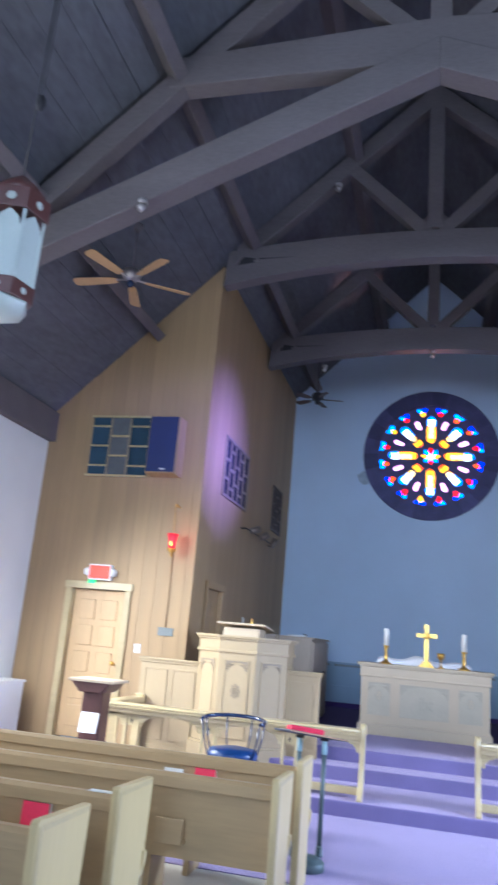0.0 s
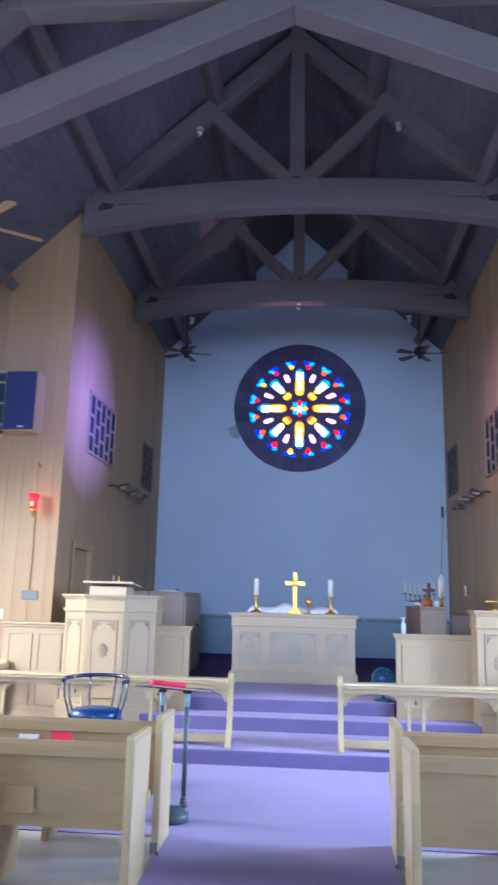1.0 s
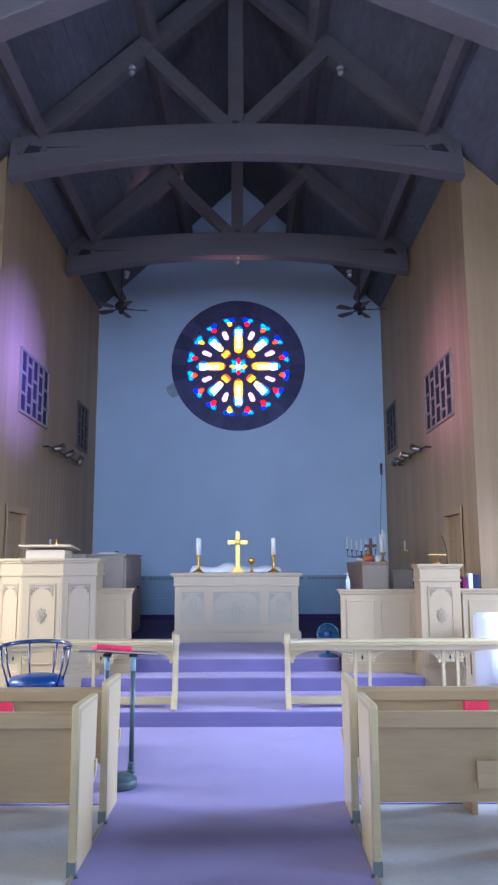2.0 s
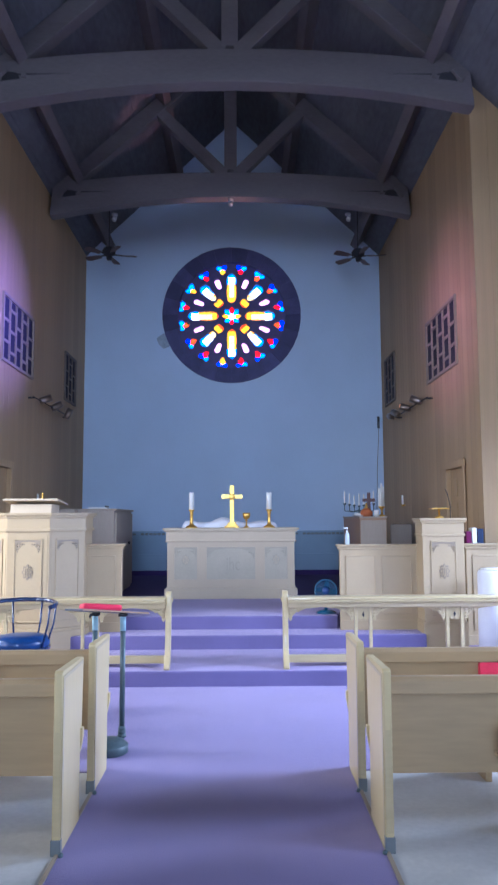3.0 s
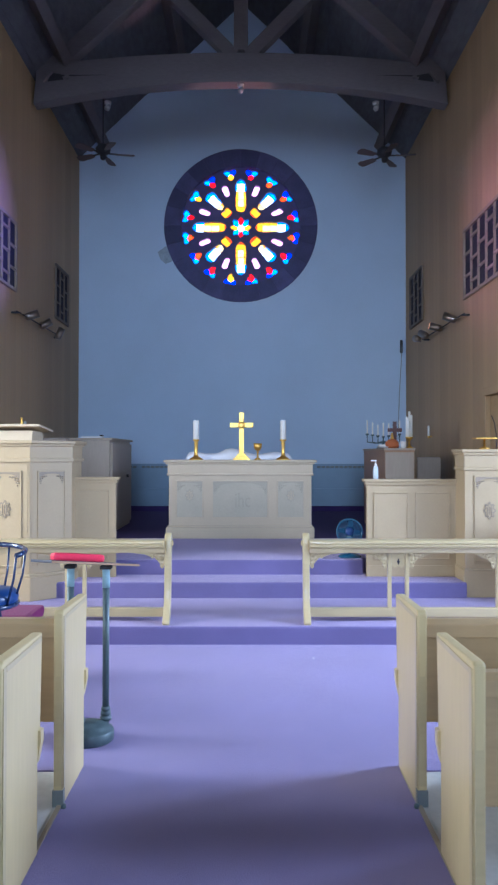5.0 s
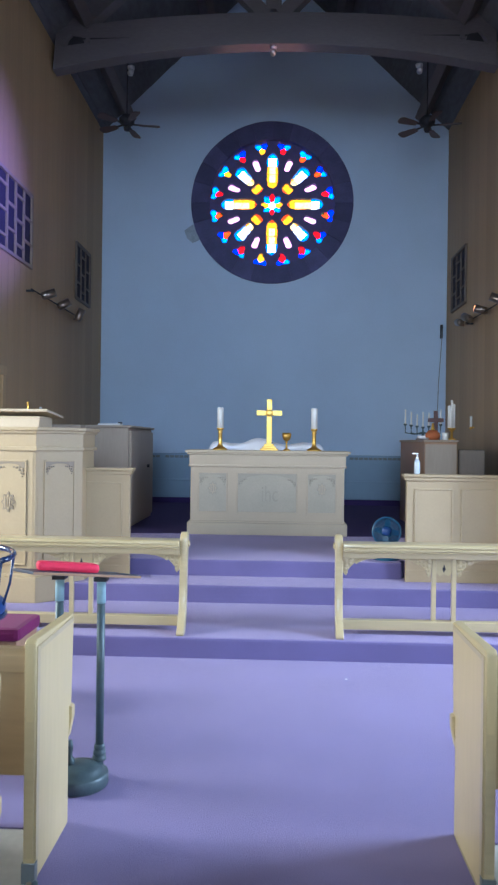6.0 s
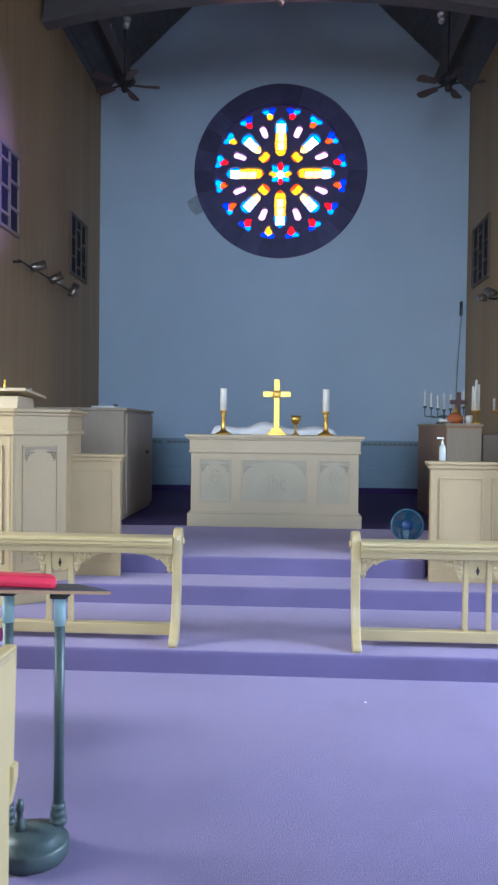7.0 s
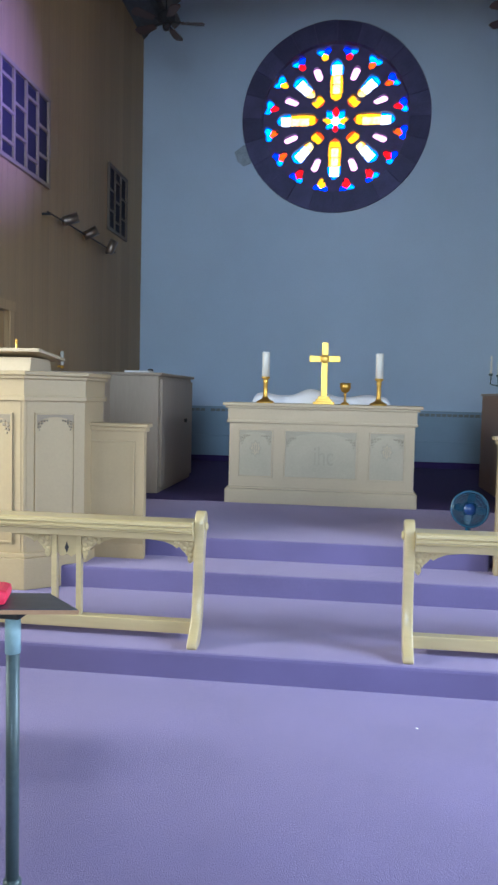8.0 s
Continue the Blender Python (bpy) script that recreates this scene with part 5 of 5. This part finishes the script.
# ---- things before the rail ----
def music_stand(x, y):
    t = thing("reading_stand", x, y, 0.006, "grey metal reading stand with two poles and round base", "stand")
    part("base", lathe([(0, 0), (0.122, 0), (0.128, 0.008), (0.128, 0.052), (0.122, 0.060), (0.106, 0.064), (0.100, 0.080), (0.065, 0.094), (0.03, 0.10), (0, 0.10)], 32, (-0.008, -0.035, 0)), M["steel"], t)
    part("stub", lathe([(0.022, 0.09), (0.022, 0.115), (0.012, 0.13), (0.012, 0.16), (0.016, 0.165), (0.011, 0.20), (0, 0.205)], 12, (-0.05, -0.045, 0)), M["steel"], t, "short threaded stub")
    for px, py in ((0.065, 0.03), (-0.135, 0.06)):
        z0 = 0.05 if px > 0 else 0.02
        pole = part("pole", tube([(px, py, z0), (px, py, 0.86)], 0.0185, 12), M["steel"], t)
        part("collar", lathe([(0.0165, z0 + 0.03), (0.032, z0 + 0.036), (0.032, z0 + 0.052), (0.022, z0 + 0.058), (0.029, z0 + 0.064), (0.029, z0 + 0.078), (0.021, z0 + 0.084), (0.026, z0 + 0.090), (0.025, z0 + 0.104), (0.0165, z0 + 0.11)], 12, (px, py, 0)), M["steel"], pole)
        part("sleeve", lathe([(0.0165, 0.80), (0.021, 0.80), (0.021, 0.90), (0.0165, 0.90)], 12, (px, py, 0)), M["sleeve"], pole, "pale blue-grey sleeve")
        part("clamp", box(px - 0.03, px + 0.03, py - 0.03, py + 0.03, 0.90, 0.918, 0.004), M["black"], pole)
    part("foot", box(-0.125, -0.105, 0.0, 0.12, 0, 0.03, 0.004), M["steel"], t)
    tip = pose(-0.050, 0.03, 0.925, -8.5, 2.5, 0) @ pose(0, 0, 0, 0, 0, 36)
    bd = part("board", moved(box(-0.25, 0.25, -0.15, 0.15, 0, 0.014, 0.004), tip), M["board"], t, "thin dark board")
    part("edge_strip", moved(box(-0.25, 0.25, -0.155, -0.15, 0.001, 0.012), tip), M["brownbox"], bd, "brown board edge")
    return t


music_stand(-0.915, 6.22)
fo = thing("red_folder", -1.01, 6.25, 0.946, "soft bright red folder lying on the stand", "folder")
part("cover", moved(box(-0.135, 0.135, -0.10, 0.10, 0, 0.042, 0.018), pose(0, 0, 0, -8.5, 2.5, 0) @ pose(0, 0, 0, 0, 0, 20)), M["red"], fo)
part("flap", moved(box(-0.11, 0.115, -0.101, 0.09, 0.016, 0.025), pose(0, 0, 0, -8.5, 2.5, 0) @ pose(0, 0, 0, 0, 0, 20)), M["red"], fo)


def stool(x, y):
    t = thing("swivel_stool", x, y, 0.006, "navy metal stool with round blue seat and bar back", "stool")
    part("seat", lathe([(0, 0.60), (0.19, 0.60), (0.215, 0.62), (0.22, 0.65), (0.20, 0.685), (0.12, 0.70), (0, 0.70)], 28), M["navy_seat"], t, "round blue vinyl seat")
    part("seat_ring", lathe([(0.18, 0.585), (0.222, 0.59), (0.226, 0.61), (0.20, 0.62), (0.18, 0.61)], 28), M["navy_metal"], t)
    arc = [(0.275 * math.sin(a), -0.05 + 0.24 * math.cos(a) * -1, 0.925 + 0.02 * math.cos(a)) for a in [math.radians(-112 + 224 * i / 18) for i in range(19)]]
    arc = [(px, -py - 0.1, pz) for px, py, pz in arc]
    part("back_rail", tube(arc, 0.016, 8), M["navy_metal"], t)
    for i in (0, 3, 7, 11, 15, 18):
        px, py, pz = arc[i]
        f = 0.74
        part("spindle", tube([(px * f, py * f, 0.61), (px * 0.93, py * 0.93, 0.78), (px, py, pz)], 0.008, 6), M["navy_metal"], t)
    for i in range(4):
        a = math.radians(45 + 90 * i)
        part("leg", tube([(0.10 * math.cos(a), 0.10 * math.sin(a), 0.60), (0.22 * math.cos(a), 0.22 * math.sin(a), 0.0)], 0.014, 8), M["navy_metal"], t)
    part("foot_ring", tube([(0.185 * math.cos(2 * math.pi * i / 20), 0.185 * math.sin(2 * math.pi * i / 20), 0.20) for i in range(21)], 0.009, 6), M["navy_metal"], t)
    return t


stool(-1.715, 6.78)
bn = thing("cushioned_stool", -1.71, 7.20, 0.006, "low wooden stool with a plum cloth cushion", "stool")
part("cushion", box(-0.22, 0.22, -0.20, 0.20, 0.40, 0.478, 0.03), M["plum"], bn)
part("frame", box(-0.20, 0.20, -0.18, 0.18, 0.34, 0.40, 0.006), M["brownbox"], bn)
for sx in (-1, 1):
    for sy in (-1, 1):
        part("leg", box(sx * 0.18 - 0.015, sx * 0.18 + 0.015, sy * 0.16 - 0.015, sy * 0.16 + 0.015, 0, 0.34, 0.004), M["brownbox"], bn)

# dark wooden stand with a notice, near the end of the rail
po = thing("wooden_pedestal", -3.48, 7.75, 0.006, "dark red-brown wooden pedestal stand with spreading top", "pedestal")
part("base", box(-0.17, 0.17, -0.17, 0.17, 0, 0.08, 0.01), M["dark_wood"], po)
part("shaft", box(-0.11, 0.11, -0.11, 0.11, 0.08, 0.97, 0.01), M["dark_wood"], po)
part("capital", prism([(-0.12, 0.95), (0.12, 0.95), (0.22, 1.05), (-0.22, 1.05)], "y", -0.20, 0.20, 0.006), M["dark_wood"], po)
part("top", box(-0.25, 0.25, -0.22, 0.22, 1.05, 1.08, 0.008), M["altar"], po, "pale top")
part("notice", moved(box(-0.10, 0.10, -0.004, 0.0, 0, 0.20), pose(0.02, -0.20, 0.56, -14)), M["paper"], po, "white paper notice")
single("loose_sheet", box(-0.06, 0.06, -0.02, 0.025, 0, 0.004), M["paper"], -1.66, 3.90, 0.8045, "small white paper lying on the pew rail", "paper")
sidebox = thing("grey_cabinet", -5.62, 9.35, Z1, "pale grey low cabinet against the white wall", "cabinet")
part("body", box(-0.17, 0.17, -0.5, 0.35, 0, 0.66, 0.01), M["white_wall"], sidebox)
part("top", box(-0.175, 0.19, -0.52, 0.37, 0.66, 0.69, 0.006), M["white_wall"], sidebox)
cy = thing("white_pedestal", 2.69, 9.02, Z1, "tall white cloth-covered pedestal beside the lectern", "pedestal")
part("cover", lathe([(0.19, 0), (0.185, 0.4), (0.18, 0.84), (0.165, 0.865), (0, 0.87)], 28), M["cloth"], cy)
part("top", lathe([(0, 0.87), (0.15, 0.87), (0.15, 0.885), (0, 0.89)], 24), M["paper"], cy)

# ---- chancel furniture ----
og = thing("organ_console", -2.55, 12.10, Z3, "grey-brown wooden organ console with closed top", "organ")
part("body", box(-0.62, 0.63, 0.0, 1.70, 0, 1.26, 0.012), M["organ"], og)
part("end_panel", box(0.63, 0.66, 0.06, 1.66, 0.06, 1.22, 0.006), M["organ"], og)
part("lid", box(-0.64, 0.67, -0.02, 1.72, 1.26, 1.29, 0.008), M["organ"], og)
part("desk_box", box(-0.66, 0.10, -0.25, 0.0, 0, 1.28, 0.01), M["organ"], og)
part("knob", moved(lathe([(0, 0), (0.02, 0), (0.025, 0.03), (0, 0.035)], 10), pose(0.66, 1.2, 0.75, 0, 90, 0)), M["black"], og)
sh = thing("paper_stack", -2.20, 12.35, Z3 + 1.29, "small stack of white paper on the organ", "papers")
part("sheets", box(-0.14, 0.14, -0.1, 0.1, 0, 0.025, 0.003), M["paper"], sh)
part("clip", box(0.10, 0.15, -0.02, 0.02, 0.025, 0.045, 0.004), M["black"], sh)

bx = thing("wooden_cabinet", 1.91, 12.10, Z3, "brown wooden cabinet with church ornaments on it", "cabinet")
part("body", box(-0.175, 0.225, 0.0, 1.78, 0, 1.13, 0.008), M["brownbox"], bx)
part("front", box(-0.165, 0.215, -0.012, 0.0, 0.03, 1.10, 0.004), M["organ"], bx, "grey-brown front")
part("top", box(-0.19, 0.24, -0.02, 1.80, 1.13, 1.155, 0.006), M["organ"], bx)
BZ = Z3 + 1.155
cl = thing("candelabrum", 1.80, 12.55, BZ, "dark branched candelabrum with seven white candles", "candelabrum")
part("base", lathe([(0, 0), (0.09, 0), (0.08, 0.02), (0.02, 0.05), (0.015, 0.10), (0, 0.10)], 16), M["steel"], cl)
part("stem", tube([(0, 0, 0.08), (0, 0, 0.18)], 0.010, 8), M["steel"], cl)
for i in range(7):
    x = (i - 3) * 0.075
    h = 0.14 + 0.012 * abs(i - 3)
    if i != 3:
        part("branch", tube([(0, 0, 0.10), (x * 0.5, 0, 0.07), (x, 0, 0.09), (x, 0, h)], 0.007, 6), M["steel"], cl)
    cup = part("cup", lathe([(0.008, h), (0.022, h + 0.015), (0.022, h + 0.03), (0, h + 0.03)], 10, (x, 0, 0)), M["steel"], cl)
    part("candle", lathe([(0, h + 0.03), (0.011, h + 0.03), (0.010, h + 0.21 - 0.02 * (i % 3)), (0, h + 0.22 - 0.02 * (i % 3))], 8, (x, 0, 0)), M["wax"], cup)
tc = thing("small_cross", 1.90, 12.25, BZ, "small dark red wooden cross on the cabinet", "cross")
part("base", box(-0.05, 0.05, -0.035, 0.035, 0, 0.03, 0.004), M["dark_wood"], tc)
part("upright", box(-0.025, 0.025, -0.012, 0.012, 0.03, 0.36, 0.004), M["dark_wood"], tc)
part("arm", box(-0.095, 0.095, -0.0135, 0.0135, 0.22, 0.27, 0.004), M["dark_wood"], tc)
pt = thing("clay_bowl", 1.85, 12.18, BZ, "round terracotta bowl on the cabinet", "bowl")
part("bowl", lathe([(0, 0), (0.06, 0), (0.095, 0.04), (0.085, 0.08), (0.05, 0.115), (0.03, 0.12), (0, 0.12)], 20), M["terracotta"], pt)
part("lid", lathe([(0, 0.12), (0.03, 0.12), (0.02, 0.15), (0.012, 0.20), (0, 0.21)], 12), M["brass"], pt)
dsh = thing("glass_dish", 1.745, 12.22, BZ, "shallow pale dish with books on the cabinet", "dish")
part("plate", lathe([(0, 0), (0.07, 0), (0.11, 0.02), (0.10, 0.022), (0, 0.01)], 20), M["chrome"], dsh)
part("booklet", box(-0.07, 0.07, -0.05, 0.05, 0.022, 0.05, 0.004), M["paper"], dsh)
mug = single("white_cup", lathe([(0, 0), (0.035, 0), (0.04, 0.09), (0.036, 0.09), (0.03, 0.01), (0, 0.01)], 16), M["wax"], 1.995, 12.14, BZ, "plain white cup on the cabinet", "cup")
cc = thing("candle_cluster", 2.085, 12.20, BZ, "cluster of tall white candles in a brass holder", "candles")
part("holder", lathe([(0, 0), (0.055, 0), (0.05, 0.012), (0.018, 0.03), (0.014, 0.10), (0.04, 0.125), (0.055, 0.15), (0, 0.15)], 14), M["brass"], cc)
for i, (dx, dy, h) in enumerate(((0, 0, 0.49), (-0.030, 0.02, 0.42), (0.030, 0.01, 0.44), (0.0, 0.035, 0.40), (-0.018, -0.03, 0.36))):
    part("candle", lathe([(0, 0.148), (0.016, 0.148), (0.015, h), (0, h + 0.01)], 10, (dx, dy, 0)), M["wax"], cc)


def chair(x, y, turn, label, material):
    t = thing("choir_chair", x, y, Z3, label, "chair", "choir chairs", turn)
    part("seat", box(-0.19, 0.19, -0.22, 0.22, 0.42, 0.48, 0.015), material, t)
    part("backrest", box(-0.17, 0.17, 0.20, 0.235, 0.55, 1.03, 0.02), material, t)
    for sx in (-0.15, 0.15):
        part("leg", box(sx - 0.017, sx + 0.017, -0.2, -0.166, 0, 0.42, 0.003), M["black"], t)
        part("leg", box(sx - 0.017, sx + 0.017, 0.2, 0.234, 0, 0.56, 0.003), M["black"], t)


chair(2.52, 12.7, 0, "grey-backed chair standing behind the choir desk", M["organ"])
chair(2.62, 13.3, -10, "dark chair standing behind the choir desk", M["black"])
for x, y, h, m, lab in ((-3.00, 10.35, 1.06, "black", "black chair back beside the pulpit"),):
    t = thing("padded_chair", x, y, Z3, lab, "chair", "padded chairs")
    part("backrest", box(-0.09, 0.09, -0.02, 0.03, 0.45, h, 0.015), M[m], t)
    part("seat", box(-0.09, 0.09, -0.40, -0.02, 0.40, 0.46, 0.015), M[m], t)
    part("frame", box(-0.10, 0.10, 0.03, 0.05, 0.0, h - 0.05, 0.004), M["organ"], t)
    for sx in (-0.08, 0.08):
        part("leg", box(sx - 0.015, sx + 0.015, -0.39, -0.36, 0.0, 0.40, 0.003), M["black"], t)

single("choir_ledge", box(-0.55, 0.55, 0.0, 0.20, 0, 0.02, 0.003), M["cream"], 3.15, 9.571, 1.165, "narrow cream book ledge behind the panelled front", "shelf")
for x, w, h, m, lab in ((2.60, 0.055, 0.235, "plum", "dark red book standing on the choir ledge"), (2.665, 0.05, 0.275, "paper", "white book standing on the choir ledge"), (2.735, 0.07, 0.265, "navy_metal", "navy blue book standing on the choir ledge")):
    book("choir_book", x, 9.66, 1.185, w, h, 0.14, M[m], lab)

bt = thing("soap_bottle", 1.21, 9.725, 1.276, "clear pump bottle of hand gel on the desk", "bottle")
part("bottle", lathe([(0, 0), (0.025, 0), (0.027, 0.01), (0.027, 0.10), (0.021, 0.125), (0.012, 0.135), (0, 0.135)], 16), M["clear_bottle"], bt)
part("pump", lathe([(0.012, 0.135), (0.014, 0.15), (0.005, 0.155), (0.005, 0.18), (0.012, 0.182), (0.012, 0.192), (0, 0.192)], 10), M["paper"], bt)
part("nozzle", box(-0.045, 0.0, -0.006, 0.006, 0.180, 0.192, 0.002), M["paper"], bt)


def floor_fan(x, y):
    t = thing("floor_fan", x, y, Z3, "small round blue plastic floor fan on the carpet", "fan")
    part("base", lathe([(0, 0), (0.12, 0), (0.12, 0.012), (0.09, 0.03), (0.03, 0.045), (0, 0.045)], 24), M["blue_plastic"], t)
    part("neck", tube([(0, 0.02, 0.03), (0, 0.05, 0.12), (0, 0.04, 0.2)], 0.02, 8), M["blue_plastic"], t)
    m = pose(0, 0, 0.265, 82, 0, -8)
    part("housing", moved(lathe([(0.132, -0.05), (0.14, -0.03), (0.14, 0.03), (0.132, 0.05), (0.125, 0.045), (0.125, -0.045)], 32), m), M["blue_plastic"], t)
    part("hub", moved(lathe([(0, 0.05), (0.045, 0.05), (0.04, 0.058), (0, 0.064)], 20), m), M["navy_seat"], t, "blue hub cap")
    part("motor", moved(lathe([(0, -0.09), (0.05, -0.08), (0.06, -0.03), (0, -0.03)], 20), m), M["blue_plastic"], t)
    for r in (0.07, 0.095, 0.115):
        part("grille_ring", moved(tube([(r * math.cos(2 * math.pi * i / 24), r * math.sin(2 * math.pi * i / 24), 0.05) for i in range(25)], 0.0022, 5), m), M["blue_plastic"], t)
    for i in range(20):
        a = 2 * math.pi * i / 20
        part("grille_wire", moved(tube([(0.04 * math.cos(a), 0.04 * math.sin(a), 0.052), (0.128 * math.cos(a), 0.128 * math.sin(a), 0.046)], 0.0018, 4), m), M["blue_plastic"], t)
    for i in range(4):
        a = math.pi / 2 * i
        pts = [(0.03, -0.012), (0.07, -0.045), (0.115, -0.035), (0.118, 0.01), (0.07, 0.02), (0.03, 0.012)]
        part("blade", moved(prism(pts, "z", -0.003, 0.003), m @ pose(0, 0, 0, 0, 0, 90 * i) @ pose(0, 0, 0, 25)), M["blue_plastic"], t)
    part("back_guard", moved(lathe([(0, -0.048), (0.126, -0.048), (0.126, -0.042), (0, -0.042)], 32), m), M["navy_metal"], t)
    return t


floor_fan(0.985, 10.02)
single("paper_scrap", box(-0.006, 0.006, -0.005, 0.005, 0, 0.002), M["paper"], 0.41, 7.77, 0.0065, "tiny white paper scrap on the purple carpet", "scrap")

# ---- upright wall boards ----
plank_data = {}


def plank(kind, parent, w, x, y, z0, z1, along):
    """One upright board: a shared unit mesh set at its place. along: 'x' or 'y', with the side it faces in kind."""
    key = kind
    if key not in plank_data:
        g = 0.006
        if along == "y":
            t = 0.014 if kind.endswith("+") else -0.014
            pts = [(0, 0.001), (t * 0.8, 0.001), (t, 0.016), (t, 0.984), (t * 0.8, 0.999), (0, 0.999)]
        else:
            pts = [(0.001, 0), (0.001, -0.011), (0.016, -0.014), (0.984, -0.014), (0.999, -0.011), (0.999, 0)]
        bm = bmesh.new()
        one = [bm.verts.new((p[0], p[1], 0)) for p in pts]
        two = [bm.verts.new((p[0], p[1], 1)) for p in pts]
        bm.faces.new(one), bm.faces.new(two)
        for i in range(len(pts)):
            j = (i + 1) % len(pts)
            bm.faces.new((one[i], two[i], two[j], one[j]))
        bmesh.ops.recalc_face_normals(bm, faces=bm.faces[:])
        plank_data[key] = mesh_of("plank", bm, M["plank_unit"])
    ob = new("plank", plank_data[key])
    ob.location = (x, y, z0)
    ob.scale = (w, 1, z1 - z0) if along == "x" else (1, w, z1 - z0)
    ob.parent = parent
    return ob


M["plank_unit"] = mat("beige_wall_board_run", (0.40, 0.272, 0.135), 0.55, var=0.10, scale=2.4, fine=30, bump=0.06, stretch=(1, 1, 0.5), rand=0.075)
W = 0.21


def cut(z0, z1, gaps):
    """The stretches of z0..z1 that the gaps leave."""
    out, z = [], z0
    for a, b in sorted(gaps):
        if a > z:
            out.append((z, a))
        z = max(z, b)
    if z < z1:
        out.append((z, z1))
    return out


for name, x, kind in (("west", WL - 0.014, "y+"), ("east", WR + 0.014, "y-")):
    y = YF + 0.002
    d = SIDE_DOORS[name]
    while y < YR - 0.01:
        w = min([W, YR - y] + [e - y for e in d[:2] if e > y + 0.001])
        gaps = [(d[2], d[3])] if y + w > d[0] + 0.001 and y < d[1] - 0.001 else []
        for a, b in cut(Z3 - 0.03, 7.2, gaps):
            plank(kind, cores[name], w, x, y, a, b, "y")
        y += w
for name, xa, xb in (("wall_front_west", NL, WL), ("wall_front_east", WR, NR)):
    x = xa
    while x < xb - 0.01:
        w = min([W, xb - x] + [e - x for e in DOOR[:2] if e > x + 0.001 and name.endswith("west")])
        gaps = [(0, DOOR[3])] if name.endswith("west") and x + w > DOOR[0] + 0.001 and x < DOOR[1] - 0.001 else []
        top = roof_z(x if abs(x - XC) < abs(x + w - XC) else x + w)
        for a, b in cut(Z1, top, gaps):
            plank("x", cores[name], w, x, YF + 0.014, a, b, "x")
        x += w
